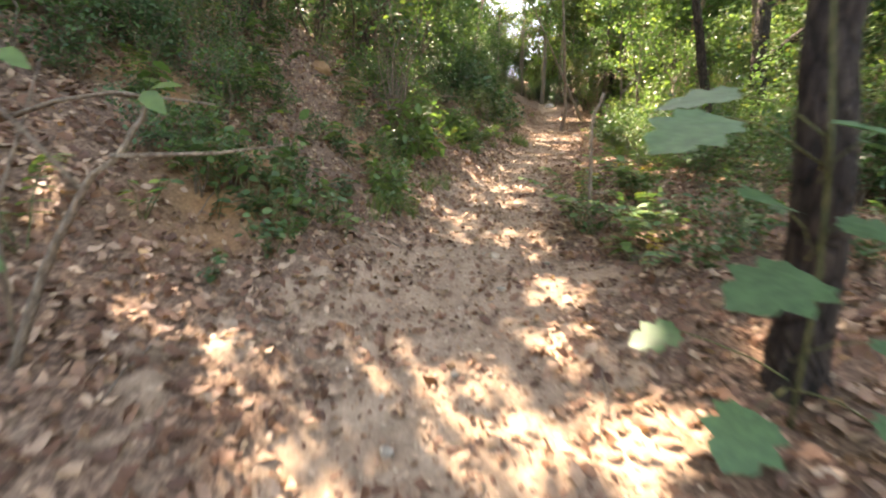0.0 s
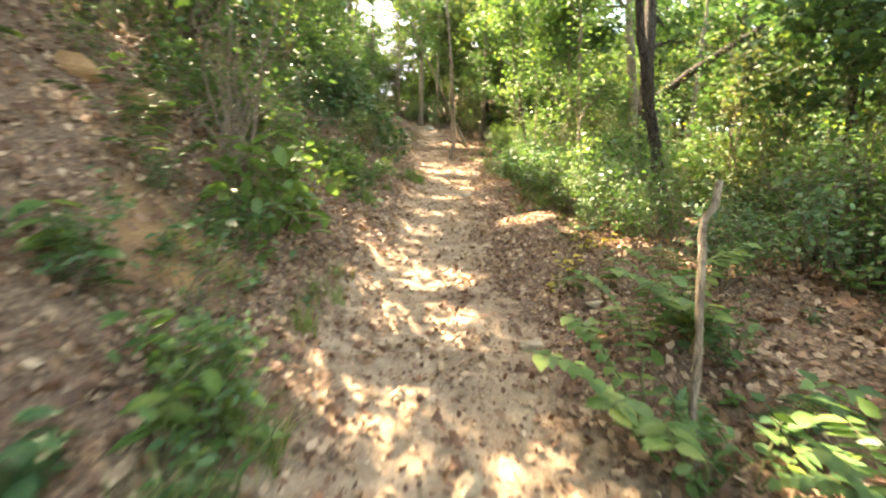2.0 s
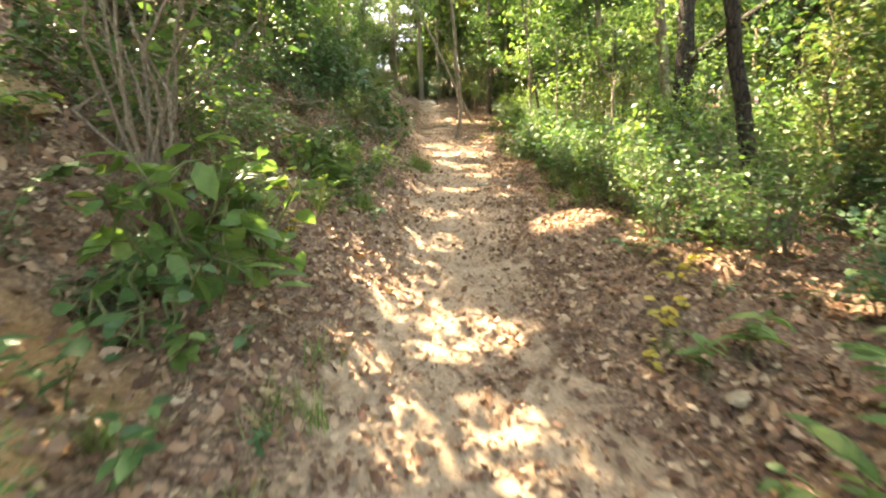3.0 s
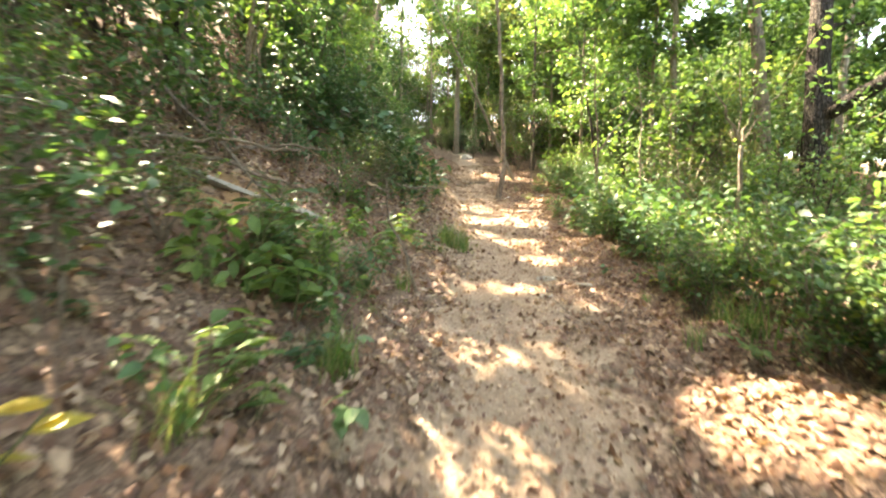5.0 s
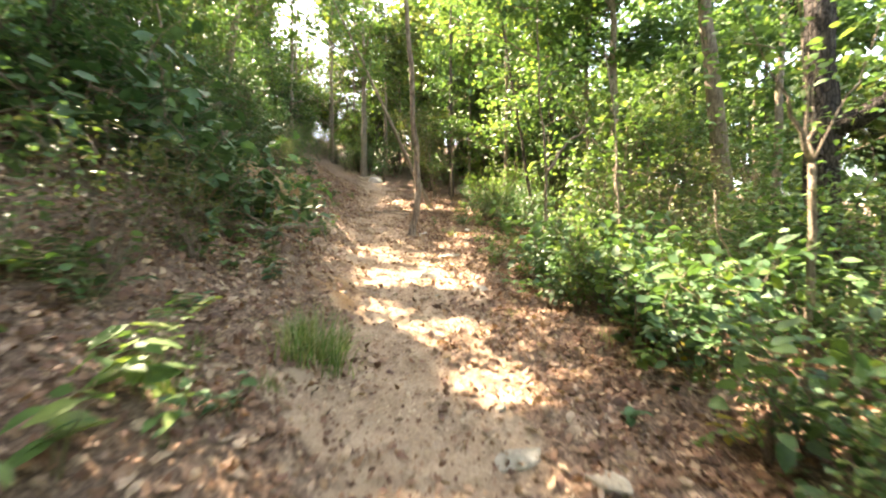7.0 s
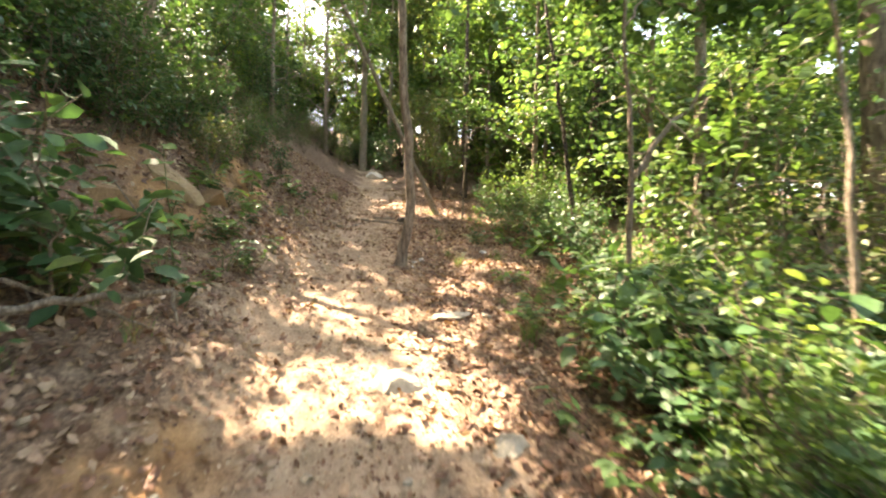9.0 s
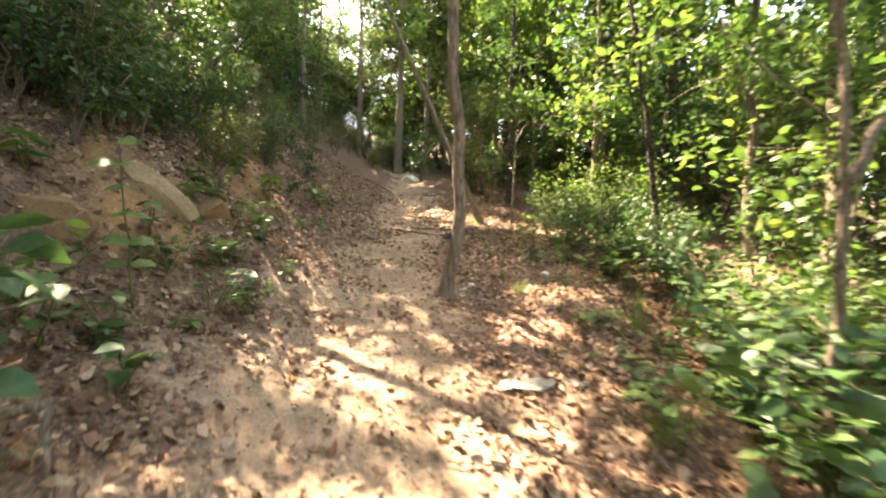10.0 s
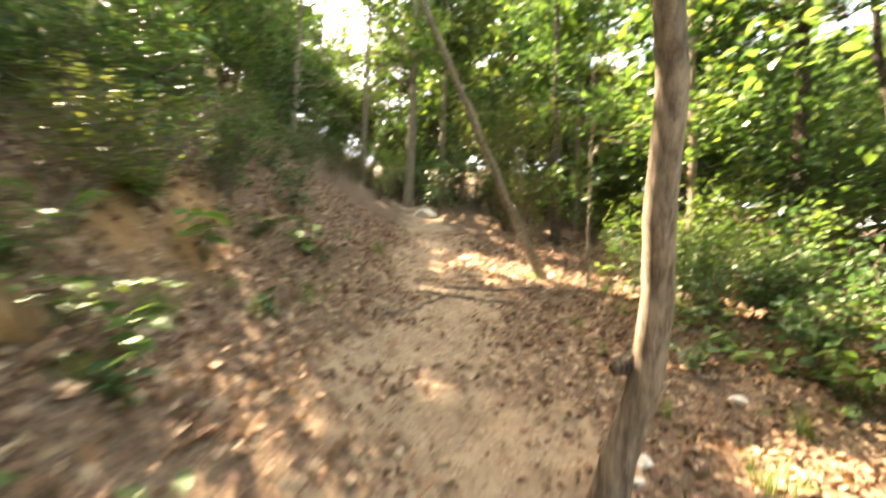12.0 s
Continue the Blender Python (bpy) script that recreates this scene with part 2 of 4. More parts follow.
def mesh_of(name, verts, faces, mat, smooth=True):
    me = bpy.data.meshes.new(name)
    me.from_pydata(verts, [], faces)
    me.materials.append(mat)
    if smooth:
        me.polygons.foreach_set("use_smooth", np.ones(len(me.polygons), bool))
    me.update()
    return me


def build_ground():
    xs, ys = axis(-4.5, 9.5, 0.08, 400), axis(-1.5, 27, 0.08, 400)
    gx, gy = np.meshgrid(xs, ys)
    gz = height(gx, gy)
    nx, ny = len(xs), len(ys)
    i = np.arange(nx * ny).reshape(ny, nx)
    quads = np.stack([i[:-1, :-1], i[:-1, 1:], i[1:, 1:], i[1:, :-1]], -1).reshape(-1, 4)
    me = mesh_of("ground", np.stack([gx, gy, gz], -1).reshape(-1, 3).tolist(), quads.tolist(), SOIL)
    for key, fn in (("bare", bareness), ("clay", clayness)):
        me.attributes.new(key, "FLOAT", "POINT").data.foreach_set("value", fn(gx, gy).ravel().astype(np.float32))
    tagged(new("ground", me), "sandy brown hillside soil with a worn foot trail", "ground", kind="structure")


build_ground()


# ---- plant building ----
rng = np.random.RandomState(7)
OVATE = (np.array([(0, 0, 0), (0.25, 0.26, 0.06), (0.25, -0.26, 0.06), (0.6, 0.25, 0.03), (0.6, -0.25, 0.03), (1, 0, -0.10), (0.45, 0, -0.01)]),
         [(0, 6, 1), (0, 2, 6), (1, 6, 3), (2, 4, 6), (3, 6, 5), (4, 5, 6)])
LEAFLET = (np.array([(0, 0, 0), (0.28, 0.25, 0.05), (0.28, -0.25, 0.05), (0.66, 0.22, 0.0), (0.66, -0.22, 0.04), (1, 0, -0.12)]), [(0, 2, 1), (1, 2, 4), (1, 4, 3), (3, 4, 5)])
DIAMOND = (np.array([(0, 0, 0), (0.5, 0.3, 0.05), (0.5, -0.3, 0.05), (1, 0, -0.08)]), [(0, 3, 1), (0, 2, 3)])
CURLED = (np.array([(0, 0, 0.06), (0.28, 0.27, 0.18), (0.33, -0.22, 0.02), (0.75, 0.17, 0.02), (0.68, -0.25, 0.2), (1, 0.06, 0.16)]), LEAFLET[1])
NARROW = (np.array([(0, 0, 0), (0.35, 0.13, 0.03), (0.35, -0.13, 0.03), (1, 0, -0.1)]), [(0, 3, 1), (0, 2, 3)])


def lobed():
    """A broad leaf with five blunt lobes."""
    pts, faces = [(0.45, 0, -0.02)], []
    rim = [(0, 0), (0.05, 0.14), (0.03, 0.26), (0.14, 0.30), (0.22, 0.42), (0.30, 0.36), (0.37, 0.29), (0.46, 0.40), (0.58, 0.46), (0.62, 0.36), (0.66, 0.25), (0.76, 0.28), (0.84, 0.24), (0.90, 0.13), (1.0, 0.0)]
    outline = rim + [(u, -v) for u, v in rim[-2:0:-1]]
    for u, v in outline:
        pts.append((u, v, 0.10 * abs(v) - 0.12 * u * u))
    k = len(outline)
    for j in range(k):
        faces.append((0, 1 + (j + 1) % k, 1 + j))
    return np.array(pts), faces


LOBED = lobed()


class Cloud:
    """Many blades of one shape, joined."""

    def __init__(self, shape):
        self.shape, self.p, self.t, self.n, self.s = shape, [], [], [], []

    def add(self, p, t, n, s):
        self.p.append(np.asarray(p, float).reshape(-1, 3))
        self.t.append(np.asarray(t, float).reshape(-1, 3))
        self.n.append(np.asarray(n, float).reshape(-1, 3))
        self.s.append(np.asarray(s, float).reshape(-1))

    def mesh(self, name, mat):
        p, t, n, s = (np.concatenate(a) for a in (self.p, self.t, self.n, self.s))
        t = t / np.maximum(np.linalg.norm(t, axis=1, keepdims=True), 1e-6)
        b = np.cross(n, t)
        b = b / np.maximum(np.linalg.norm(b, axis=1, keepdims=True), 1e-6)
        n = np.cross(t, b)
        tpl, faces = self.shape
        v = p[:, None] + s[:, None, None] * (tpl[None, :, 0, None] * t[:, None] + tpl[None, :, 1, None] * b[:, None] + tpl[None, :, 2, None] * n[:, None])
        f = (np.array(faces)[None] + (np.arange(len(p)) * len(tpl))[:, None, None]).reshape(-1, 3)
        return mesh_of(name, v.reshape(-1, 3).tolist(), f.tolist(), mat)


class Wood:
    """Tapered limbs, joined."""

    def __init__(self):
        self.v, self.f = [], []

    def limb(self, pts, radii, sides=6, rough=0.0):
        pts = np.asarray(pts, float)
        base = len(self.v)
        ref = np.array([0.31, 0.95, 0.05])
        for k, (p, r) in enumerate(zip(pts, radii)):
            d = pts[min(k + 1, len(pts) - 1)] - pts[max(k - 1, 0)]
            d = d / max(np.linalg.norm(d), 1e-6)
            a = np.cross(d, ref)
            a /= max(np.linalg.norm(a), 1e-6)
            c = np.cross(d, a)
            for j in range(sides):
                w = 6.2832 * j / sides
                q = r * (1 + rough * rng.uniform(-1, 1))
                self.v.append(tuple(p + q * (math.cos(w) * a + math.sin(w) * c)))
        for k in range(len(pts) - 1):
            for j in range(sides):
                a, b = base + k * sides + j, base + k * sides + (j + 1) % sides
                self.f.append((a, b, b + sides, a + sides))
        self.f.append(tuple(base + j for j in range(sides))[::-1])
        self.f.append(tuple(base + (len(pts) - 1) * sides + j for j in range(sides)))

    def mesh(self, name, mat):
        return mesh_of(name, self.v, self.f, mat)


def bent(p, q, sag, k=6, wob=0.03):
    """A bowed line from p to q."""
    p, q = np.asarray(p, float), np.asarray(q, float)
    u = np.linspace(0, 1, k)[:, None]
    wig = rng.normal(0, wob, (k, 3)) * np.linalg.norm(q - p) * np.sin(np.pi * u)
    return p + (q - p) * u + np.array([0, 0, sag]) * np.sin(np.pi * u) + wig


def taper(r0, r1, k=6):
    return np.linspace(r0, r1, k)


def thing(name, label, category, group="", kind=""):
    return tagged(new(name), label, category, group, kind)


def part(name, me, parent, label=""):
    ob = new(name, me)
    ob.parent = parent
    return tagged(ob, label) if label else ob


def put(ob, x, y, turn=0.0, size=1.0, sink=0.02, tilt=(0.0, 0.0)):
    return pose(x, y, float(height(x, y)) - sink, tilt[0], tilt[1], turn) @ Matrix.Scale(size, 4)


def unit(v):
    return v / np.maximum(np.linalg.norm(v, axis=-1, keepdims=True), 1e-6)


def spray(cloud, pts, per, spread, size, droop=0.2, flat=0.5):
    """Blades round the points of a twig, facing mostly up."""
    pts = np.repeat(np.asarray(pts, float), per, axis=0)
    k = len(pts)
    p = pts + rng.normal(0, spread, (k, 3))
    t = unit(rng.normal(0, 1, (k, 3)) * (1, 1, 0.35) + (0, 0, -droop))
    n = unit(rng.normal(0, flat, (k, 3)) + (0, 0, 1))
    cloud.add(p, t, n, size * rng.uniform(0.55, 1.3, k))


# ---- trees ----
# sun patches picked on the ground, place and radii; leaves shading them are dropped
SUN_PATCHES = [(-0.2, 1.45, 0.65, 0.38), (0.63, 1.98, 0.2, 0.16), (0.72, 1.35, 0.25, 0.16), (-1.45, 1.8, 0.45, 0.18), (0.7, 2.5, 0.18, 0.15), (0.99, 6.1, 0.38, 0.22), (0.81, 5.25, 0.28, 0.2), (0.1, 4.4, 0.24, 0.18),
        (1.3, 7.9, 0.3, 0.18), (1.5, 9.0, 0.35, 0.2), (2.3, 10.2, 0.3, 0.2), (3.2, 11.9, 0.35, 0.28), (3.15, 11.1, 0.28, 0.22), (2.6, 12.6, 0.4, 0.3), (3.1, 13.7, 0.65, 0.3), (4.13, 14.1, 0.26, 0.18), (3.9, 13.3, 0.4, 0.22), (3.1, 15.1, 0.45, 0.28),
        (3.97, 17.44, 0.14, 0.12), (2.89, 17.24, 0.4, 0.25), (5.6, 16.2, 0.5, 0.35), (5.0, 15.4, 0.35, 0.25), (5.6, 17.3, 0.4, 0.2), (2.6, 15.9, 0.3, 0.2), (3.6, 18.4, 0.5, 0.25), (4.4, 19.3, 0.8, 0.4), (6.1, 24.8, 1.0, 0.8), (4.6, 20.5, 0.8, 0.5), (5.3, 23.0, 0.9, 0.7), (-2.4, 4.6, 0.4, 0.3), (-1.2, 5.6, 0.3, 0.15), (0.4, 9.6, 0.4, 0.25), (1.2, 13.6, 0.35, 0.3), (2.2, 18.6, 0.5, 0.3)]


# the same on bushes: place, radii and height of the leaves to be lit
BUSH_SUN_PATCHES = [(4.3, 9.3, 0.4, 0.3, 0.6), (4.8, 10.8, 0.7, 0.6, 0.8), (5.4, 12.0, 0.6, 0.5, 0.8), (3.2, 6.6, 0.5, 0.4, 0.7), (2.6, 8.0, 0.5, 0.4, 0.5), (3.9, 7.6, 0.5, 0.4, 0.5), (5.6, 10.5, 0.4, 0.35, 1.4), (-0.8, 9.0, 0.9, 0.7, 1.2), (-0.6, 10.5, 0.7, 0.6, 1.2), (0.2, 12.0, 0.7, 0.6, 1.2),
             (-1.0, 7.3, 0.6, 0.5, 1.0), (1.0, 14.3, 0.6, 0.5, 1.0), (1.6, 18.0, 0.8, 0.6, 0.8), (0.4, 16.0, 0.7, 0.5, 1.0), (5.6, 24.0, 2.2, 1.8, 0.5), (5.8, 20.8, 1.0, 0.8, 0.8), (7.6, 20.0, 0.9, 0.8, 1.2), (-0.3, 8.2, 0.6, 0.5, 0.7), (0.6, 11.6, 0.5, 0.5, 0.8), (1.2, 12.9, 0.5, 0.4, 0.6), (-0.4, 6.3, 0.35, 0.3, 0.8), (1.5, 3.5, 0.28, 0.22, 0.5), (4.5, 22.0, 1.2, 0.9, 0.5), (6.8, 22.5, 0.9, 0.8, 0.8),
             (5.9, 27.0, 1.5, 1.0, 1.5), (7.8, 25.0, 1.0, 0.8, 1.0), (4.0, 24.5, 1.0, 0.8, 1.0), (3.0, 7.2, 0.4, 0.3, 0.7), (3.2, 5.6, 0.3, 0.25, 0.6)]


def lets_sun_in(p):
    """False where a leaf at p would shade one of the picked sun patches."""
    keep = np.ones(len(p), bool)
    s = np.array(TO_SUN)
    for gx, gy, rx, ry, lift in [(*g, 0.0) for g in SUN_PATCHES] + BUSH_SUN_PATCHES:
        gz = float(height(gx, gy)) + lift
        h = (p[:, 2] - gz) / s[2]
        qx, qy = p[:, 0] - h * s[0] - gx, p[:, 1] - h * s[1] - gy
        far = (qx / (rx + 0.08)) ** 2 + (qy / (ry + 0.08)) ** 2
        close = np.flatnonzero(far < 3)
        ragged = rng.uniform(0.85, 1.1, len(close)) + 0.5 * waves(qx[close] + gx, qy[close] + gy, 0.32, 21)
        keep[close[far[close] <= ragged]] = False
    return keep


def tree(x, y, tall, dia, crown_r, crown_lo, leaves, bark, leaf_mat, label, lean=(0.0, 0.0), curve=(0.0, 0.0), limbs=7, leaf=0.11, fork=None, shape=DIAMOND, flare=1.35, kink=0.0, name="tree", rings=20):
    """A tapered trunk with limbs, and a ragged crown of leaf clumps round the limbs."""
    rng.seed(int(1000 * abs(x) + 77 * abs(y) * 10) % 99991)
    z = float(height(x, y)) - 0.08
    root = thing(name, label, "tree")
    root.location = (x, y, z)
    wood, crown = Wood(), Cloud(shape)
    k = rings
    u = np.linspace(0, 1, k) ** 1.35
    bow = np.sin(np.pi * np.clip(u * 1.6, 0, 1))
    line = np.stack([lean[0] * u * tall + curve[0] * bow, lean[1] * u * tall + curve[1] * bow, u * tall], -1)
    line[:, 0] += kink * (1 - np.exp(-line[:, 2] / 0.38))
    knots = rng.normal(0, 0.012 * tall * 0.15, (18, 3))
    line[2:] += np.stack([np.interp(np.linspace(0, 17, k - 2), np.arange(18), knots[:, c]) for c in range(3)], -1)
    rad = dia / 2 * (1 - 0.8 * u) * (1 + (flare - 1) * np.exp(-u * tall / 0.18))
    wood.limb(line, rad, 18, 0.09 if rings < 30 else 0.05)
    tips = []
    if fork:
        at, dx, dy, ln, r = fork
        p = np.array([np.interp(at, line[:, 2], line[:, c]) for c in range(3)])
        q = p + np.array([dx, dy, ln])
        b = bent(p, q, 0.0, 8)
        wood.limb(b, taper(r, r * 0.35, 8), 8, 0.05)
        tips.append(b[4:])
    for _ in range(limbs):
        h = rng.uniform(crown_lo, 0.97 * tall)
        p = np.array([np.interp(h, line[:, 2], line[:, c]) for c in range(3)])
        a = rng.uniform(0, 6.283)
        ln = crown_r * rng.uniform(0.6, 1.05) * (1.0 - 0.35 * abs((h - crown_lo) / max(tall - crown_lo, 0.1) - 0.4))
        q = p + ln * np.array([math.cos(a), math.sin(a), rng.uniform(0.05, 0.7)])
        r = max(0.012, dia * 0.2 * (1 - 0.6 * h / tall))
        b = bent(p, q, 0.1 * ln, 7)
        wood.limb(b, taper(r, 0.006, 7), 5)
        tips.append(b[2:])
        for _ in range(3):
            o = b[rng.randint(2, 6)]
            e = o + ln * 0.45 * unit(rng.normal(0, 1, 3) + (0, 0, 0.3))
            c = bent(o, e, 0.03, 4)
            wood.limb(c, taper(r * 0.4, 0.004, 4), 4)
            tips.append(c[1:])
    tips.append(line[-3:])
    tips = np.concatenate(tips)
    clumps = tips[rng.randint(0, len(tips), max(8, leaves // 22))] + rng.normal(0, 0.16 * crown_r ** 0.5, (max(8, leaves // 22), 3))
    pts = np.repeat(clumps, 22, axis=0)
    p = pts + rng.normal(0, 0.2, (len(pts), 3)) * (1, 1, 0.6)
    t = unit(rng.normal(0, 1, (len(p), 3)) * (1, 1, 0.4) + (0, 0, -0.25))
    # cut holes in the crown so that sun falls on the picked patches
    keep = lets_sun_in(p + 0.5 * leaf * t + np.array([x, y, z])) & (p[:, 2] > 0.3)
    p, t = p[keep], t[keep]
    m = len(p)
    crown.add(p, t, unit(rng.normal(0, 0.55, (m, 3)) + (0, 0, 1)), leaf * rng.uniform(0.6, 1.3, m))
    part("trunk", wood.mesh("trunk", bark), root)
    part("crown", crown.mesh("crown", leaf_mat), root)
    return root


def near_trees():
    # trees beside the trail that are seen one by one
    tree(1.4, 1.5, 8.5, 0.19, 2.2, 3.6, 3200, DARK_BARK, GREEN, "thick tree with dark rough bark beside the trail", lean=(-0.03, 0.03), flare=1.25, rings=90)
    tree(4.3, 6.7, 8.0, 0.15, 3.2, 3.4, 6500, DARK_BARK, GREEN, "slim dark-barked tree leaning at the trail edge", lean=(-0.13, 0.10), curve=(-0.05, 0))
    bent_tree = tree(4.44, 16.34, 8.0, 0.128, 2.6, 4.2, 5000, LIGHT_BARK, GREEN, "slender brown tree with a bent foot in the trail", lean=(-0.15, -0.21), kink=0.26, flare=1.5, rings=70)
    stub = Wood()
    stub.limb(bent((0.15, -0.1, 0.68), (-0.03, -0.13, 0.66), 0.01, 5, 0.02), [0.05, 0.05, 0.046, 0.036, 0.02], 10, 0.12)
    part("broken_stub", stub.mesh("broken_stub", BARK), bent_tree, "dark knotty stub of a broken limb")
    tree(8.4, 11.6, 9.5, 0.46, 3.0, 3.8, 5000, DARK_BARK, GREEN, "large dark tree with a spreading side limb", lean=(-0.02, 0.0), fork=(2.5, 1.0, -2.2, 1.3, 0.14), limbs=9)
    tree(10.3, 13.8, 9.5, 0.4, 2.4, 5.0, 3600, LIGHT_BARK, GREEN, "grey-brown tree leaning out of the shrubs", lean=(-0.13, 0.02))
    tree(5.45, 13.6, 4.6, 0.056, 1.3, 2.3, 1500, TWIG, GREEN, "thin pale forked tree among yellow-green leaves", lean=(-0.01, 0.0), curve=(0.12, 0), fork=(1.6, 0.9, 0.05, 0.95, 0.03), limbs=5)
    tree(7.75, 16.7, 7.0, 0.085, 1.3, 2.9, 1700, BARK, GREEN, "thin straight sapling on the slope edge", lean=(-0.2, 0.0), limbs=6)
    tree(6.5, 20.0, 7.5, 0.13, 1.5, 4.0, 1800, PALE_BARK, GREEN, "pale trunk leaning across the trail head", lean=(-0.5, 0.03), limbs=4)
    tree(6.9, 19.6, 3.4, 0.05, 0.9, 0.9, 700, TWIG, GREEN, "young leafy sapling with a thin stem", lean=(0.03, 0.0), limbs=7)
    tree(8.3, 22.5, 8.0, 0.2, 2.0, 3.5, 3000, BARK, GREEN, "brown tree at the top of the rise")
    tree(6.0, 26.4, 8.0, 0.3, 2.0, 3.5, 3000, PALE_BARK, LIME, "pale-barked tree above the trail head")
    tree(7.1, 26.8, 8.0, 0.2, 2.0, 3.0, 3000, PALE_BARK, GREEN, "slim pale-barked tree above the trail head")
    for x, y, m in ((4.6, 26.0, LIME), (5.0, 29.0, GREEN), (8.0, 27.5, OLIVE), (2.9, 24.0, GREEN), (9.6, 23.5, LIME), (7.2, 30.5, LIME), (10.5, 21.5, GREEN), (6.2, 29.2, OLIVE), (3.4, 28.2, LIME), (9.2, 29.0, GREEN), (4.2, 31.0, LIME), (1.8, 25.0, LIME), (5.9, 33.0, OLIVE), (2.4, 29.5, GREEN), (7.9, 32.5, LIME)):
        tree(x, y, 7.5, 0.14, 2.2, 0.8, 3600, PALE_BARK, m, "leafy tree closing the head of the trail", limbs=14, leaf=0.23)


    # leafy dark trees below the first bend
    for x, y in ((5.7, 4.9), (6.9, 6.3)):
        tree(x, y, 6.5, 0.13, 2.0, 1.2, 3400, DARK_BARK, DARK_GREEN, "dark green leafy tree on the slope below the trail", limbs=12, leaf=0.14)


def canopy():
    # taller trees on both sides whose crowns close over the trail
    spots = [(6.6, 3.2), (8.2, 5.6), (11.5, 11.0), (9.2, 15.6), (9.8, 18.8), (12.5, 20.5), (11.0, 27.0), (5.6, 1.2),
             (-4.5, 3.5), (-3.2, 5.6), (-4.2, 7.4), (-2.6, 9.0), (-3.8, 10.8), (-1.6, 12.4), (-2.8, 14.2), (-0.8, 16.2), (-2.2, 18.0), (-1.6, 22.0), (0.0, 26.5), (13.0, 14.5), (-7.4, 6.8), (-4.6, 5.4), (-3.9, 6.6), (1.0, 18.4), (12.0, 6.5), (14.0, 17.5), (15.0, 10.0),
             (-6.0, 5.0), (-6.2, 9.2), (-5.4, 13.0), (-4.8, 16.8), (-5.5, 1.0), (-3.4, 1.6), (-4.5, 20.5), (-2.5, 27.5)]
    for i, (x, y) in enumerate(spots):
        tall = rng.uniform(8, 11)
        wide = 1.3 if (-3 < x < -1 and 8 < y < 15) or (-5 < x < -3 and 5 < y < 8) else 1.0
        tree(x, y, tall, rng.uniform(0.14, 0.26), rng.uniform(2.2, 3.0) * wide, rng.uniform(3.0, 4.6), int(3500 * wide ** 2), (BARK, DARK_BARK, BARK, PALE_BARK)[i % 4], (GREEN, GREEN, DARK_GREEN)[i % 3],
             ("tall woodland tree with brown bark and green crown", "tall woodland tree with dark bark and green crown")[i % 2], lean=((0.17 if -5 < x < 3 and y < 22 else 0.0) + rng.uniform(-0.06, 0.06), rng.uniform(-0.06, 0.06)), limbs=10, leaf=0.2)


near_trees()
canopy()


def far_woods():
    """Woodland farther off on every side, from four trees."""
    kinds = []
    for k in range(4):
        t = tree(20 + 6 * k, 45, rng.uniform(8, 11), 0.24, 2.6, 1.2, 2000, (BARK, DARK_BARK, PALE_BARK, BARK)[k], (GREEN, OLIVE, GREEN, LIME)[k], "distant woodland tree with a green crown", limbs=15, leaf=0.38)
        tagged(t, group="distant woods")
        kinds.append(t)
    for i in range(150):
        a, r = rng.uniform(0, 6.283), rng.uniform(15, 45)
        x, y = 3.5 + r * math.sin(a), 12 + r * math.cos(a)
        if abs(x - float(trail_x(y))) < 3.0 or (-4 < y < 27 and -10 < x - float(trail_x(y)) < 12):
            continue
        copy_thing(kinds[i % 4], put(None, x, y, rng.uniform(0, 360), rng.uniform(0.75, 1.2), 0.1))
    # the wooded slope falling away below the trail
    for i in range(44):
        y = rng.uniform(4, 34)
        x = float(trail_x(y)) + rng.uniform(12.5, 26)
        copy_thing(kinds[(i * 3) % 4], put(None, x, y, rng.uniform(0, 360), rng.uniform(0.7, 1.0), 0.1))


far_woods()


# ---- shrubs and herbs ----
def foliage(cl, mat, parent, name="foliage"):
    return tagged(part(name, cl.mesh(name, mat), parent), kind="stuff")


def shrub(label, tall, stems, leaves, leaf, mat, stem_mat, shape=OVATE, spread=0.5, thick=0.012, name="shrub", upright=0.0, low=0.12):
    """Bowed stems with side twigs, and leaves all along them."""
    root = thing(name, label, "shrub", "undergrowth")
    cl, tips = Cloud(shape), []
    for _ in range(stems):
        wood = Wood()
        a, s = rng.uniform(0, 6.283), rng.uniform(0.15, 1) * spread
        q = np.array([math.cos(a) * s * tall, math.sin(a) * s * tall, tall * rng.uniform(0.65, 1.0)])
        b = bent((rng.normal(0, 0.03), rng.normal(0, 0.03), -0.03), q, 0.06 * tall, 7, 0.04)
        wood.limb(b, taper(thick * tall ** 0.5, 0.003, 7), 5)
        tips.append(b[2:])
        for _ in range(4):
            o = b[rng.randint(2, 7)]
            e = o + 0.35 * tall * unit(rng.normal(0, 1, 3) + (0, 0, 0.2 + upright))
            c = bent(o, e, 0.02, 4)
            wood.limb(c, taper(0.005, 0.002, 4), 4)
            tips.append(c[1:])
        part("stem", wood.mesh("stem", stem_mat), root)
    tips = np.concatenate(tips)
    pts = tips[rng.randint(0, len(tips), leaves)]
    pts = pts[pts[:, 2] > low * tall]
    spray(cl, pts, 1, 0.07 * tall ** 0.5, leaf)
    foliage(cl, mat, root)
    return root


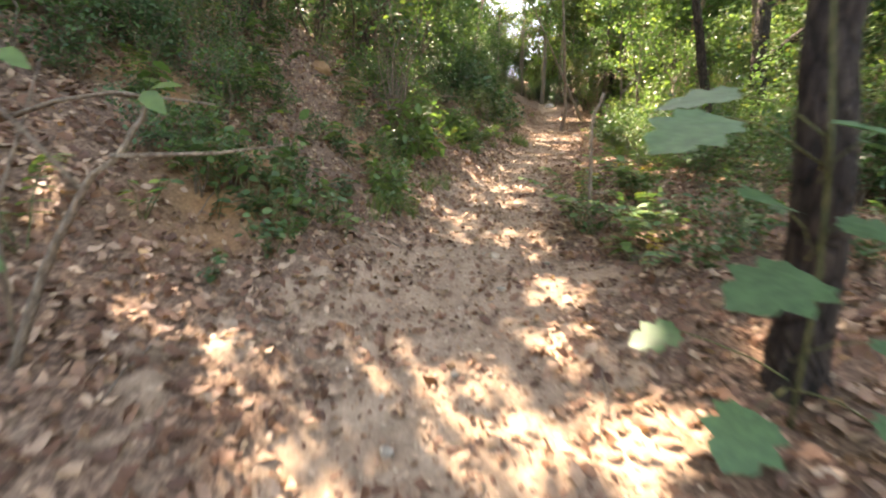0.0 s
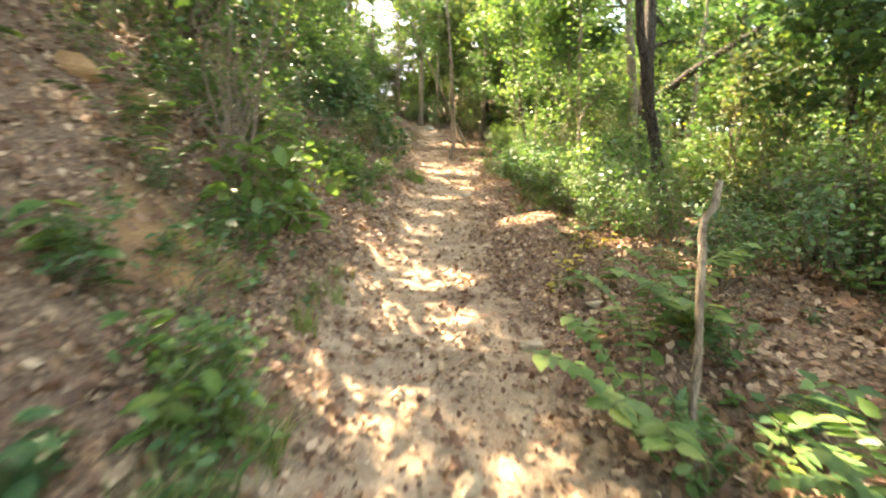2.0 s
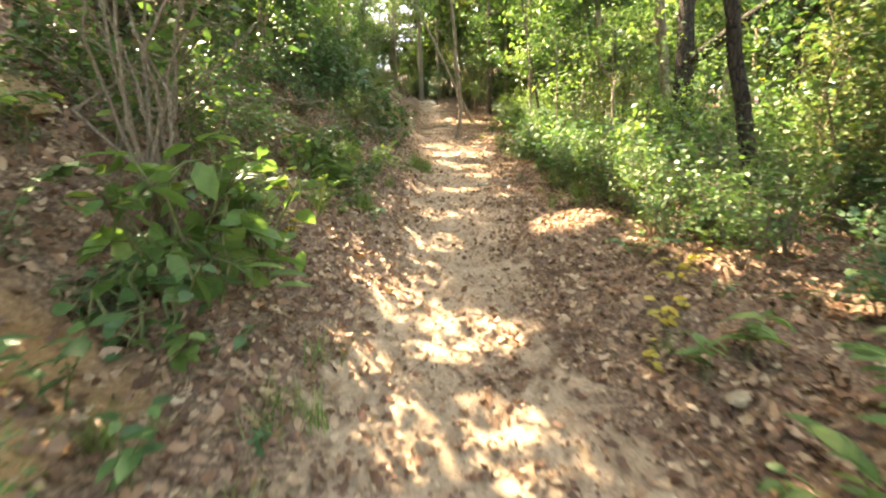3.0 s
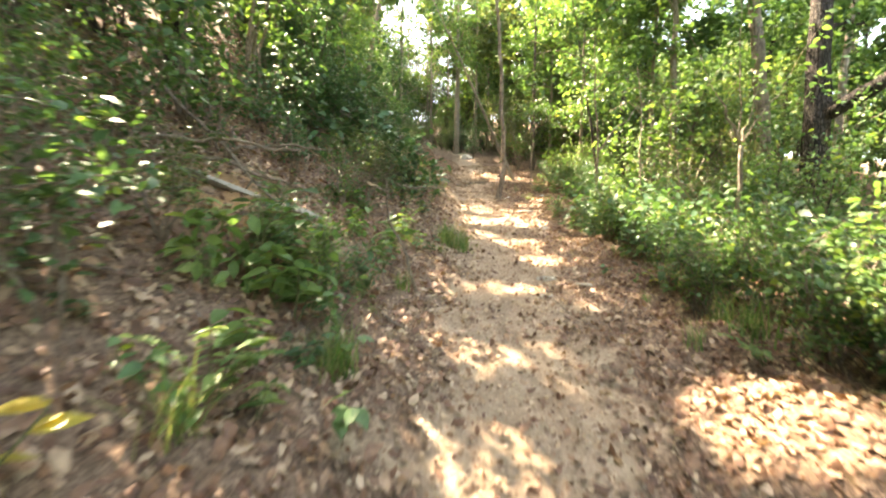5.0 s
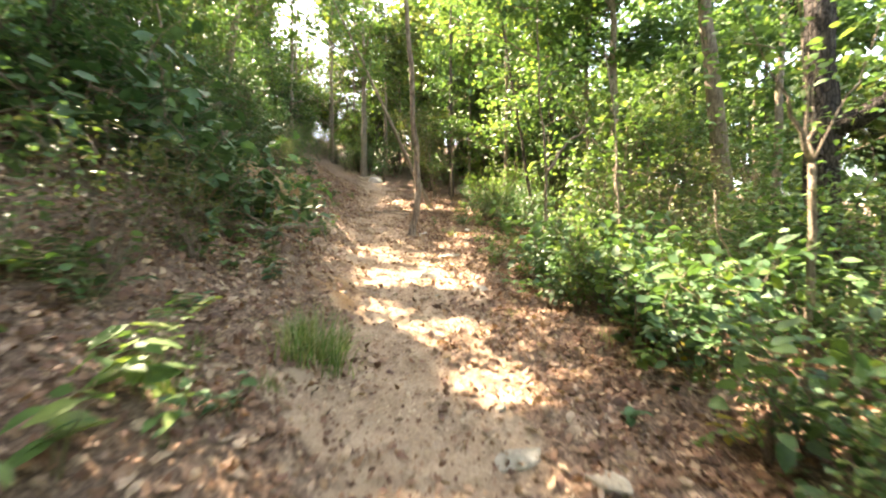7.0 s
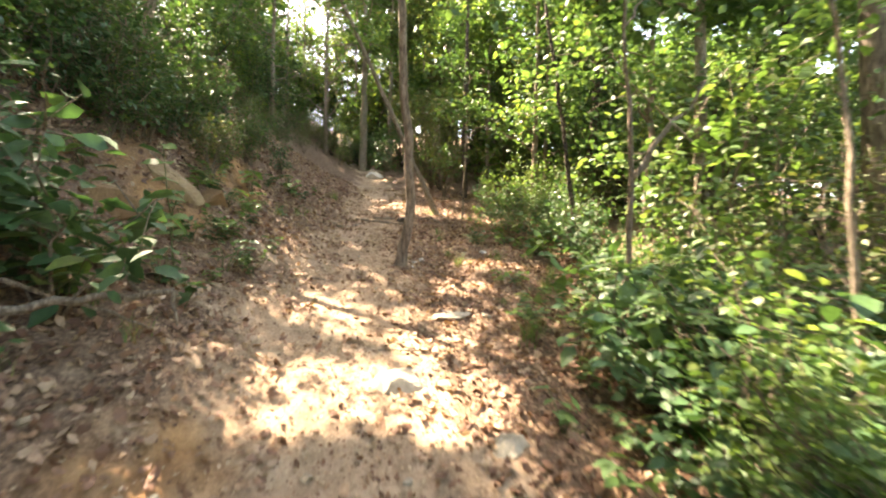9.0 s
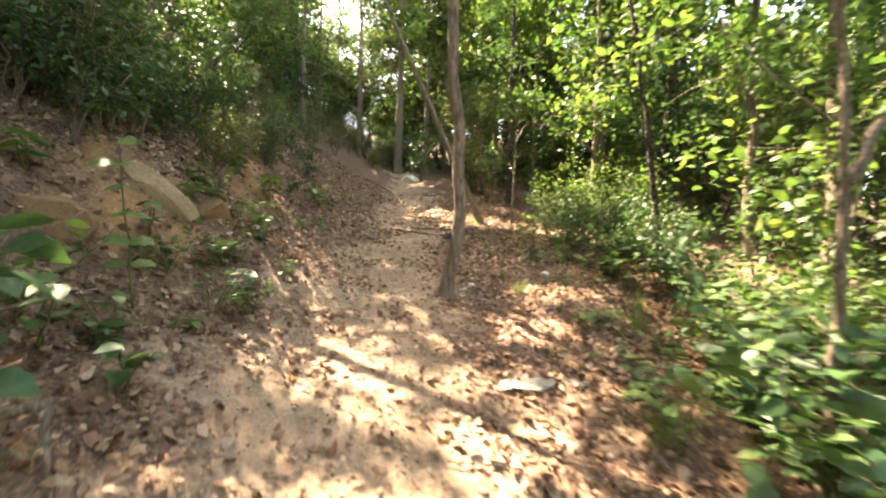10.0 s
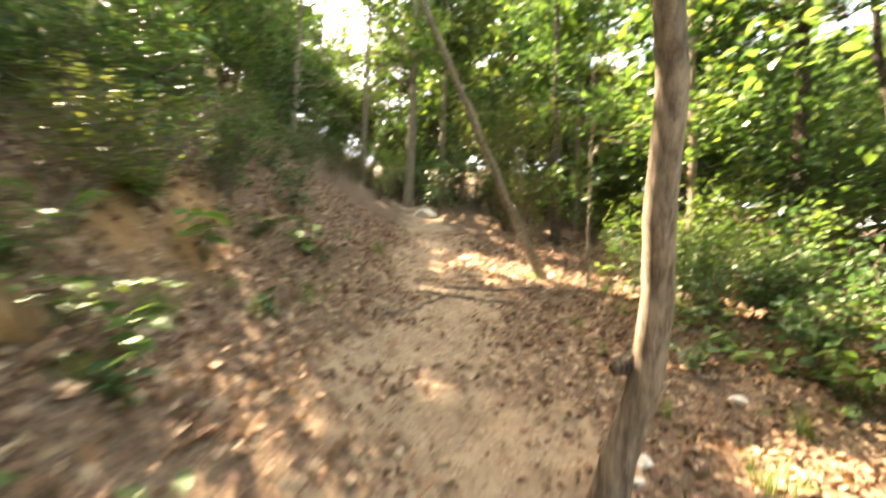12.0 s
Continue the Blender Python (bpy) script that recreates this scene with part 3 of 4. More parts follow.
def herb(label, tall, stalks, leaf, mat, shape=OVATE, single=False, name="seedling"):
    """A low plant: a few thin stalks, broad leaves held flat."""
    root = thing(name, label, "plant", "seedlings" if name == "seedling" else "low herbs")
    whole = Cloud(shape)
    for _ in range(stalks):
        wood = Wood()
        a, s = rng.uniform(0, 6.283), rng.uniform(0.1, 0.8)
        b = bent((0, 0, -0.02), (math.cos(a) * s * tall, math.sin(a) * s * tall, tall * rng.uniform(0.5, 1)), 0.05 * tall, 5)
        wood.limb(b, taper(0.005, 0.002, 5), 4)
        stalk = part("stalk", wood.mesh("stalk", STEM), root)
        for o in b[2:]:
            for _ in range(2):
                c = rng.uniform(0, 6.283)
                one = Cloud(shape) if single else whole
                one.add(o, (math.cos(c), math.sin(c), rng.uniform(-0.4, 0.2)), (rng.normal(0, 0.3), rng.normal(0, 0.3), 1), leaf * rng.uniform(0.6, 1.2))
                if single:
                    part("leaf", one.mesh("leaf", mat), stalk)
    if not single:
        foliage(whole, mat, root)
    return root


def feather_leaved(label, fronds, length, mat):
    """A plant with feathered leaves: leaflets in pairs along arching stalks."""
    root = thing("feather_leaved_plant", label, "plant", "feather-leaved plants")
    for _ in range(fronds):
        wood, cl = Wood(), Cloud(OVATE)
        a = rng.uniform(0, 6.283)
        q = np.array([math.cos(a), math.sin(a), 0]) * length * rng.uniform(0.5, 0.9) + (0, 0, length * rng.uniform(0.4, 0.9))
        b = bent((0, 0, -0.02), q, 0.2 * length, 12, 0.01)
        wood.limb(b, taper(0.005, 0.0015, 12), 4)
        d = unit(q * (1, 1, 0.2))
        side = np.array([-d[1], d[0], 0])
        for o in b[3:]:
            for sg in (-1, 1):
                cl.add(o, d * 0.35 + sg * side + (0, 0, -0.15), (rng.normal(0, 0.15), rng.normal(0, 0.15), 1), length * 0.17 * rng.uniform(0.8, 1.2))
        foliage(cl, mat, part("frond", wood.mesh("frond", STEM), root), "blade")
    return root


def grass(label, blades, tall):
    root = thing("grass_tuft", label, "grass", "grass tufts")
    v, f = [], []
    for _ in range(blades):
        a, s = rng.uniform(0, 6.283), rng.uniform(0.2, 1.0)
        d, h = np.array([math.cos(a), math.sin(a), 0]), tall * rng.uniform(0.5, 1)
        side = np.array([-d[1], d[0], 0]) * 0.004
        o = np.append(rng.normal(0, 0.05, 2), -0.02)
        base = len(v)
        for k in range(5):
            u = k / 4
            p = o + d * s * h * 0.9 * u ** 1.6 + np.array([0, 0, h * (u - 0.45 * s * u * u)])
            w = side * (1 - 0.9 * u)
            v += [tuple(p - w), tuple(p + w)]
        f += [(base + 2 * k, base + 2 * k + 1, base + 2 * k + 3, base + 2 * k + 2) for k in range(4)]
    tagged(part("grass", mesh_of("grass", v, f, GRASS), root), kind="stuff")
    return root


# small clearings in the bushes
CLEARINGS = [(4.7, 10.05, 0.6), (5.2, 10.3, 0.45)]


def scatter(kinds, count, y_lo, y_hi, d_lo, d_hi, s_lo=0.7, s_hi=1.3, seed=1):
    """Copies set at random along a strip beside the trail."""
    r = np.random.RandomState(seed)
    for i in range(count):
        y, d = r.uniform(y_lo, y_hi), r.uniform(d_lo, d_hi)
        x = float(trail_x(y)) + d
        if any(math.hypot(x - cx, y - cy) < cr for cx, cy, cr in CLEARINGS):
            continue
        copy_thing(kinds[r.randint(len(kinds))], put(None, x, y, r.uniform(0, 360), r.uniform(s_lo, s_hi), 0.02, (r.uniform(-8, 8), r.uniform(-8, 8))))


def undergrowth():
    sh = [shrub("leafy green shrub with many thin stems", 1.2, 5, 420, 0.085, GREEN, TWIG, LEAFLET),
          shrub("dense dark green shrub with small leaves", 1.0, 5, 460, 0.075, DARK_GREEN, TWIG, LEAFLET),
          shrub("airy yellow-green shrub with light stems", 1.5, 5, 420, 0.09, LIME, TWIG, LEAFLET),
          shrub("fine-leaved olive bush with upright stems", 1.5, 6, 700, 0.06, OLIVE, TWIG, DIAMOND, upright=0.6, name="fine_leaved_bush"),
          shrub("fine-leaved green bush with thin stems", 1.3, 6, 700, 0.06, GREEN, TWIG, DIAMOND, upright=0.4, name="fine_leaved_bush")]
    tall = [shrub("tall leafy thicket bush with bowed stems", 3.2, 5, 1300, 0.11, GREEN, BARK, LEAFLET, 0.4, 0.014, low=0.08, name="thicket_bush"),
            shrub("tall olive thicket bush with fine leaves", 3.4, 6, 1700, 0.085, OLIVE, TWIG, DIAMOND, 0.35, 0.012, low=0.08, name="thicket_bush"),
            shrub("tall yellow-green sapling thicket with light stems", 3.6, 4, 1200, 0.12, LIME, PALE_BARK, LEAFLET, 0.4, 0.014, low=0.1, name="thicket_bush"),
            shrub("tall dark green thicket bush", 2.8, 5, 1300, 0.1, DARK_GREEN, BARK, LEAFLET, 0.45, 0.014, low=0.05, name="thicket_bush")]
    tagged(tall[3], "tall dark green thicket bush with dense leaves")
    he = [herb("green seedling with broad flat leaves", 0.28, 3, 0.11, GREEN), herb("dark green seedling on the leaf litter", 0.2, 4, 0.085, DARK_GREEN, name="low_herb"),
          herb("bright green seedling with large leaves", 0.34, 3, 0.13, LIME), herb("tiny green seedling between dry leaves", 0.12, 2, 0.06, GREEN, name="low_herb")]
    ne = [herb("green seedling with broad flat leaves", 0.26, 2, 0.11, GREEN, single=True), herb("dark green seedling on the leaf litter", 0.2, 2, 0.1, DARK_GREEN, single=True),
          herb("bright green seedling with large leaves", 0.3, 2, 0.12, LIME, single=True)]
    fe = [feather_leaved("plant with feathered light green leaves", 5, 0.5, LIME), feather_leaved("plant with feathered green leaves", 4, 0.45, GREEN)]
    gr = [grass("tuft of arching green grass", 60, 0.4), grass("tuft of thin dry green grass", 35, 0.3)]
    for i, ob in enumerate(sh + tall + he + ne + fe + gr):
        ob.matrix_basis = put(None, -9.0 + 0.9 * i, -6.0, 0, 1.0)
    # dense strips on both sides
    scatter([sh[0], sh[1], sh[3], sh[4]], 52, 4.5, 27, -6.0, -2.9, 0.6, 1.2, 11)
    scatter([sh[0], sh[2], sh[1], sh[4]], 40, 13.2, 20.0, 2.7, 4.6, 0.55, 1.0, 36)
    scatter(he, 30, 13.0, 19.0, 2.2, 3.2, 0.7, 1.3, 37)
    scatter([sh[3], sh[4], sh[0]], 7, 6.6, 8.6, -2.8, -1.7, 0.4, 0.8, 12)
    scatter([sh[3], sh[4], sh[1]], 16, 16.5, 26, -2.8, -1.9, 0.4, 0.8, 19)
    scatter(sh, 22, -1, 6, -7, -2.8, 0.5, 1.0, 13)
    scatter([sh[0], sh[1], sh[4], sh[1]], 26, 3.2, 7.8, 2.6, 6.0, 0.7, 1.3, 14)
    scatter([sh[0], sh[2], sh[4], sh[1]], 40, 7.5, 13.5, 2.6, 6.0, 0.6, 1.05, 43)
    scatter([sh[0], sh[2], sh[4]], 30, 6.0, 13.0, 1.7, 2.7, 0.4, 0.8, 15)
    scatter(sh, 44, 12.5, 30, 3.4, 8.0, 0.7, 1.4, 16)
    scatter([sh[2], sh[3], sh[4]], 16, 24.6, 29, -3, 3.2, 0.5, 1.0, 55)
    scatter([sh[0], sh[4], sh[1]], 12, 4.8, 7.5, 1.8, 2.8, 0.4, 0.7, 56)
    scatter(sh, 14, 24, 36, -3, 3.0, 0.9, 1.7, 17)
    scatter(sh, 16, -1, 5, 2.4, 6.0, 0.6, 1.2, 18)
    # the tall thicket behind them
    scatter(tall, 30, 5, 27, -8.5, -3.6, 0.8, 1.3, 31)
    scatter(tall, 12, -2, 5, -9, -5, 0.7, 1.1, 35)
    scatter([tall[0], tall[3], tall[1]], 20, 0.5, 8, 4.4, 9.5, 0.8, 1.3, 32)
    scatter(tall, 17, 8, 14, 4.6, 9.5, 0.45, 0.8, 44)
    scatter(tall, 8, 3, 7, 8.0, 14, 1.1, 1.8, 38)
    scatter(tall, 14, 8, 15, 9.0, 15, 0.6, 0.9, 45)
    scatter(tall, 12, 16, 26, 8.0, 14, 1.1, 1.7, 46)
    scatter([sh[1], sh[0], sh[1]], 26, 10.5, 17.5, -4.6, -2.7, 0.6, 1.1, 39)
    scatter(tall, 30, 14, 27, 4.8, 10, 0.8, 1.4, 33)
    scatter(tall, 40, 26.5, 38, -9, 9, 1.0, 1.8, 34)
    scatter(tall, 8, 21, 26.5, 1.8, 6, 0.6, 1.0, 40)
    scatter(tall, 6, 22, 26.5, -5, -2.0, 0.6, 1.0, 41)
    scatter(tall, 7, 26.0, 29, -2, 3, 0.5, 0.8, 42)
    # the overgrown bank above the trail
    scatter([sh[0], sh[1]], 14, 2.6, 6.0, -3.2, -1.7, 0.28, 0.5, 57)
    scatter([sh[1], sh[1], sh[4]], 18, 16.0, 22.0, -3.3, -2.0, 0.45, 0.8, 58)
    scatter([sh[0], sh[1], sh[4]], 26, 1.8, 7.0, -4.4, -2.2, 0.35, 0.7, 51)
    scatter([tall[0], tall[3], tall[1]], 14, 1.5, 8.0, -7.0, -3.8, 0.6, 1.0, 52)
    scatter([sh[0], sh[1], sh[1], sh[4]], 30, 13.5, 20.5, -4.4, -2.4, 0.6, 1.1, 53)
    scatter([tall[0], tall[3]], 12, 12.0, 20.0, -5.5, -3.4, 0.6, 0.9, 54)
    scatter(he, 110, 1.2, 20, -3.6, -1.2, 0.6, 1.4, 21)
    scatter(he, 66, 1.2, 20, 1.6, 3.2, 0.5, 1.3, 22)
    scatter(ne, 20, 1.2, 18, -2.0, -0.95, 0.5, 1.2, 27)
    scatter(ne, 14, 1.2, 13, 0.95, 2.2, 0.5, 1.1, 28)
    scatter(fe, 22, 1.5, 20, -3.2, -1.3, 0.6, 1.1, 23)
    scatter(fe, 20, 2.2, 19, 1.5, 3.0, 0.6, 1.1, 24)
    scatter(gr, 34, 3, 21, -1.6, -0.75, 0.4, 1.0, 25)
    scatter(gr, 26, 4, 21, 0.95, 2.2, 0.4, 1.0, 26)
    return sh, tall, he, ne, fe, gr


SHRUBS, THICKET, HERBS, NEAR_HERBS, FEATHERS, TUFTS = undergrowth()


# ---- leaf litter ----
def litter():
    """Dry fallen leaves, thick beside the trail and thin on it."""
    k = 150000
    y = rng.uniform(-0.5, 23, k)
    d = np.where(rng.rand(k) < 0.55, -rng.rand(k) ** 1.3 * 5.5, rng.rand(k) ** 1.2 * 4.5)
    x = trail_x(y) + d
    keep = rng.rand(k) > (0.89 + 0.075 * np.clip((y - 2) / 6, 0, 1)) * bareness(x, y) ** 0.9
    keep &= rng.rand(k) > 0.85 * clayness(x, y)
    x, y = x[keep], y[keep]
    z = height(x, y)
    e = 0.03
    n = unit(np.stack([-(height(x + e, y) - z) / e, -(height(x, y + e) - z) / e, np.ones(len(x))], -1))
    m = len(x)
    n2 = unit(n + rng.normal(0, 0.5, (m, 3)))
    t = rng.normal(0, 1, (m, 3))
    t = unit(t - n2 * np.sum(t * n2, 1, keepdims=True))
    cl = Cloud(CURLED)
    s = rng.uniform(0.026, 0.078, m) * rng.choice([1.0, 1.0, 1.3], m)
    cl.add(np.stack([x, y, z + rng.uniform(0.002, 0.02, m)], -1) - t * s[:, None] * 0.5, t, n2, s)
    tagged(new("leaf_litter", cl.mesh("leaf_litter", LITTER)), "brown and tan dry leaves scattered over the soil", "leaf litter", kind="stuff")


litter()


def crumbs():
    """Broken bits of leaf and small clods trodden into the trail."""
    k = 24000
    y = rng.uniform(0.3, 21, k)
    x = trail_x(y) + rng.normal(0, 0.62, k)
    z = height(x, y)
    m = len(x)
    n = unit(rng.normal(0, 0.25, (m, 3)) + (0, -0.2, 1))
    t = rng.normal(0, 1, (m, 3))
    t = unit(t - n * np.sum(t * n, 1, keepdims=True))
    cl = Cloud((CURLED[0] * (1, 1.2, 1.3), CURLED[1]))
    cl.add(np.stack([x, y, z + 0.003], -1), t, n, rng.uniform(0.01, 0.036, m))
    tagged(new("leaf_crumbs", cl.mesh("leaf_crumbs", LITTER)), "broken bits of dry leaf trodden into the trail", "leaf litter", kind="stuff")


crumbs()


# ---- stones ----
def rock(x, y, size, mat, label, turn=0.0, sink=0.35, tilt=(0, 0), seed=1, name="stone", rough=0.2, group=""):
    """A worn stone with uneven facets, let into the ground."""
    bm = bmesh.new()
    bmesh.ops.create_icosphere(bm, subdivisions=3, radius=1.0)
    o = Vector((seed * 3.7, seed * 1.3, seed * 2.1))
    pick = random.Random(seed)
    cuts = [(Vector((pick.uniform(-1, 1), pick.uniform(-1, 1), pick.uniform(-1, 1))).normalized(), pick.uniform(0.5, 0.8)) for _ in range(13)] + [(Vector((0, 0, 1)), 0.62)]
    for v in bm.verts:
        d = v.co.normalized()
        k = 1 + rough * 1.6 * noise.noise(d * 1.3 + o) + rough * 0.8 * noise.noise(d * 3.1 + o) + rough * 0.3 * noise.noise(d * 8 + o)
        p = d * k
        for n, c in cuts:
            over = p.dot(n) - c
            if over > 0:
                p = p - n * over
        v.co = Vector((p.x * size[0] / 2, p.y * size[1] / 2, p.z * size[2] / 2))
    me = bpy.data.meshes.new(name)
    bm.to_mesh(me)
    bm.free()
    me.materials.append(mat)
    ob = tagged(new(name, me), label, "stone", group)
    ob.matrix_basis = pose(x, y, float(height(x, y)) + size[2] * (0.5 - sink), tilt[0], tilt[1], turn)
    return ob


def stones():
    rock(1.26, 4.78, (0.24, 0.2, 0.12), STONE, "rounded tan stone at the trail edge", 20, 0.35, seed=2)
    rock(1.42, 4.66, (0.09, 0.08, 0.06), ORANGE_STONE, "small reddish stone beside a tan stone", 0, 0.3, seed=3)
    rock(1.9, 5.0, (0.2, 0.12, 0.09), STONE, "flat tan stone in leaf litter", 10, 0.3, seed=24)
    rock(2.92, 10.5, (0.42, 0.34, 0.1), GREY_STONE, "flat grey stone worn into the trail", 15, 0.62, seed=4)
    rock(3.22, 10.22, (0.32, 0.26, 0.1), GREY_STONE, "flat grey stone worn into the trail", 70, 0.62, seed=5)
    rock(2.6, 9.9, (0.3, 0.22, 0.08), GREY_STONE, "flat grey stone worn into the trail", 40, 0.65, seed=6)
    rock(3.72, 13.7, (0.52, 0.42, 0.24), GREY_STONE, "smooth greenish stone bedded in the trail", 30, 0.55, seed=7)
    rock(4.5, 14.7, (0.55, 0.34, 0.12), GREY_STONE, "flat greenish grey slab beside the trail", -25, 0.78, seed=8)
    rock(4.07, 12.95, (0.24, 0.2, 0.12), GREY_STONE, "grey-green stone at the trail edge", 10, 0.45, seed=21)
    rock(0.38, 3.22, (0.22, 0.18, 0.1), STONE, "tan stone worn into the trail", 10, 0.55, seed=22)
    rock(0.45, 3.86, (0.2, 0.16, 0.1), STONE, "tan stone worn into the trail", 80, 0.55, seed=23)
    rock(4.78, 14.55, (0.2, 0.16, 0.08), GREY_STONE, "small grey stone in leaf litter", 0, 0.5, seed=9)
    rock(-1.4, 6.5, (0.45, 0.35, 0.32), ORANGE_STONE, "tan boulder on the bank", 15, 0.3, seed=10)
    rock(-1.85, 6.4, (0.4, 0.35, 0.3), ORANGE_STONE, "tan boulder on the bank", 60, 0.35, seed=11)
    rock(1.98, 16.22, (0.82, 0.26, 0.36), OCHRE_STONE, "tilted tan rock slab out of the bank", 18, 0.35, (0, 48), 12, "boulder", 0.1)
    rock(1.6, 15.55, (0.6, 0.5, 0.45), ORANGE_STONE, "orange-brown boulder in the bank", -20, 0.6, (5, 10), 13, "boulder")
    rock(2.3, 16.6, (0.4, 0.55, 0.5), ORANGE_STONE, "brown boulder with a split face", 10, 0.6, (0, 20), 14, "boulder")
    rock(0.75, 14.75, (0.55, 0.9, 0.5), ORANGE_STONE, "orange rock showing in the eroded bank", 10, 0.45, (0, 25), 15, "boulder")
    rock(6.1, 24.9, (0.75, 0.5, 0.4), WHITE_STONE, "pale sunlit rock at the head of the trail", 10, 0.3, seed=16, name="boulder")
    rock(0.12, 9.92, (0.7, 0.42, 0.14), GREY_STONE, "dark slaty slab sticking out of the bank", 10, 0.1, (-8, 6), 17, "slab")
    rock(0.0, 9.75, (0.65, 0.4, 0.13), ORANGE_STONE, "brown slaty slab under another slab", -15, 0.4, (-5, 8), 18, "slab")
    rock(-0.38, 9.85, (0.7, 0.4, 0.1), GREY_STONE, "brown slaty slab in the bank", 30, 0.3, (0, 16), 19, "slab")
    for i, (x, y, w) in enumerate([(4.72, 16.42, 0.1), (4.85, 16.5, 0.13), (4.62, 16.2, 0.06), (4.95, 16.3, 0.07), (6.0, 16.9, 0.14), (6.1, 17.4, 0.12)]):
        rock(x, y, (w, w * 0.75, w * 0.6), WHITE_STONE if i < 5 else GREY_STONE, "small pale stone beside the slender tree" if i < 4 else "pale stone in leaf litter", 40 * i, 0.3, seed=30 + i)
    r = np.random.RandomState(5)
    for i in range(90):
        y = r.uniform(0.6, 20)
        x = float(trail_x(y)) + r.normal(0, 0.55)
        w = r.uniform(0.025, 0.085)
        rock(x, y, (w, w * r.uniform(0.6, 1), w * 0.6), (STONE, GREY_STONE, ORANGE_STONE)[i % 3], "small pebble lying on the sandy trail", r.uniform(0, 360), 0.35, seed=50 + i % 7, name="pebble", group="pebbles on the trail")


stones()


# ---- sticks, roots and dead stems ----
def stick(name, label, pts, r0, r1, mat, twigs=0, sides=6):
    """A dead branch along the given bends, with broken side twigs."""
    pts = np.asarray(pts, float)
    u = np.linspace(0, len(pts) - 1, len(pts) * 3)
    line = np.stack([np.interp(u, np.arange(len(pts)), pts[:, c]) for c in range(3)], -1)
    line[1:-1] += rng.normal(0, r0 * 0.35, (len(line) - 2, 3))
    wood = Wood()
    wood.limb(line, np.linspace(r0, r1, len(line)), sides, 0.1)
    ob = tagged(new(name, wood.mesh(name, mat)), label, "branch")
    for _ in range(twigs):
        w = Wood()
        o = line[rng.randint(len(line) // 3, len(line))]
        w.limb(bent(o, o + rng.uniform(0.12, 0.3) * unit(rng.normal(0, 1, 3) + (0, 0, 0.4)), 0.0, 4), taper(r1, r1 * 0.4, 4), 4)
        part("twig", w.mesh("twig", mat), ob)
    return ob


def lying(x0, y0, x1, y1, lift=0.01, k=6):
    u = np.linspace(0, 1, k)
    xs, ys = x0 + (x1 - x0) * u, y0 + (y1 - y0) * u
    return np.stack([xs, ys, height(xs, ys) + lift], -1)


def ground_at(x, y):
    return float(height(x, y))


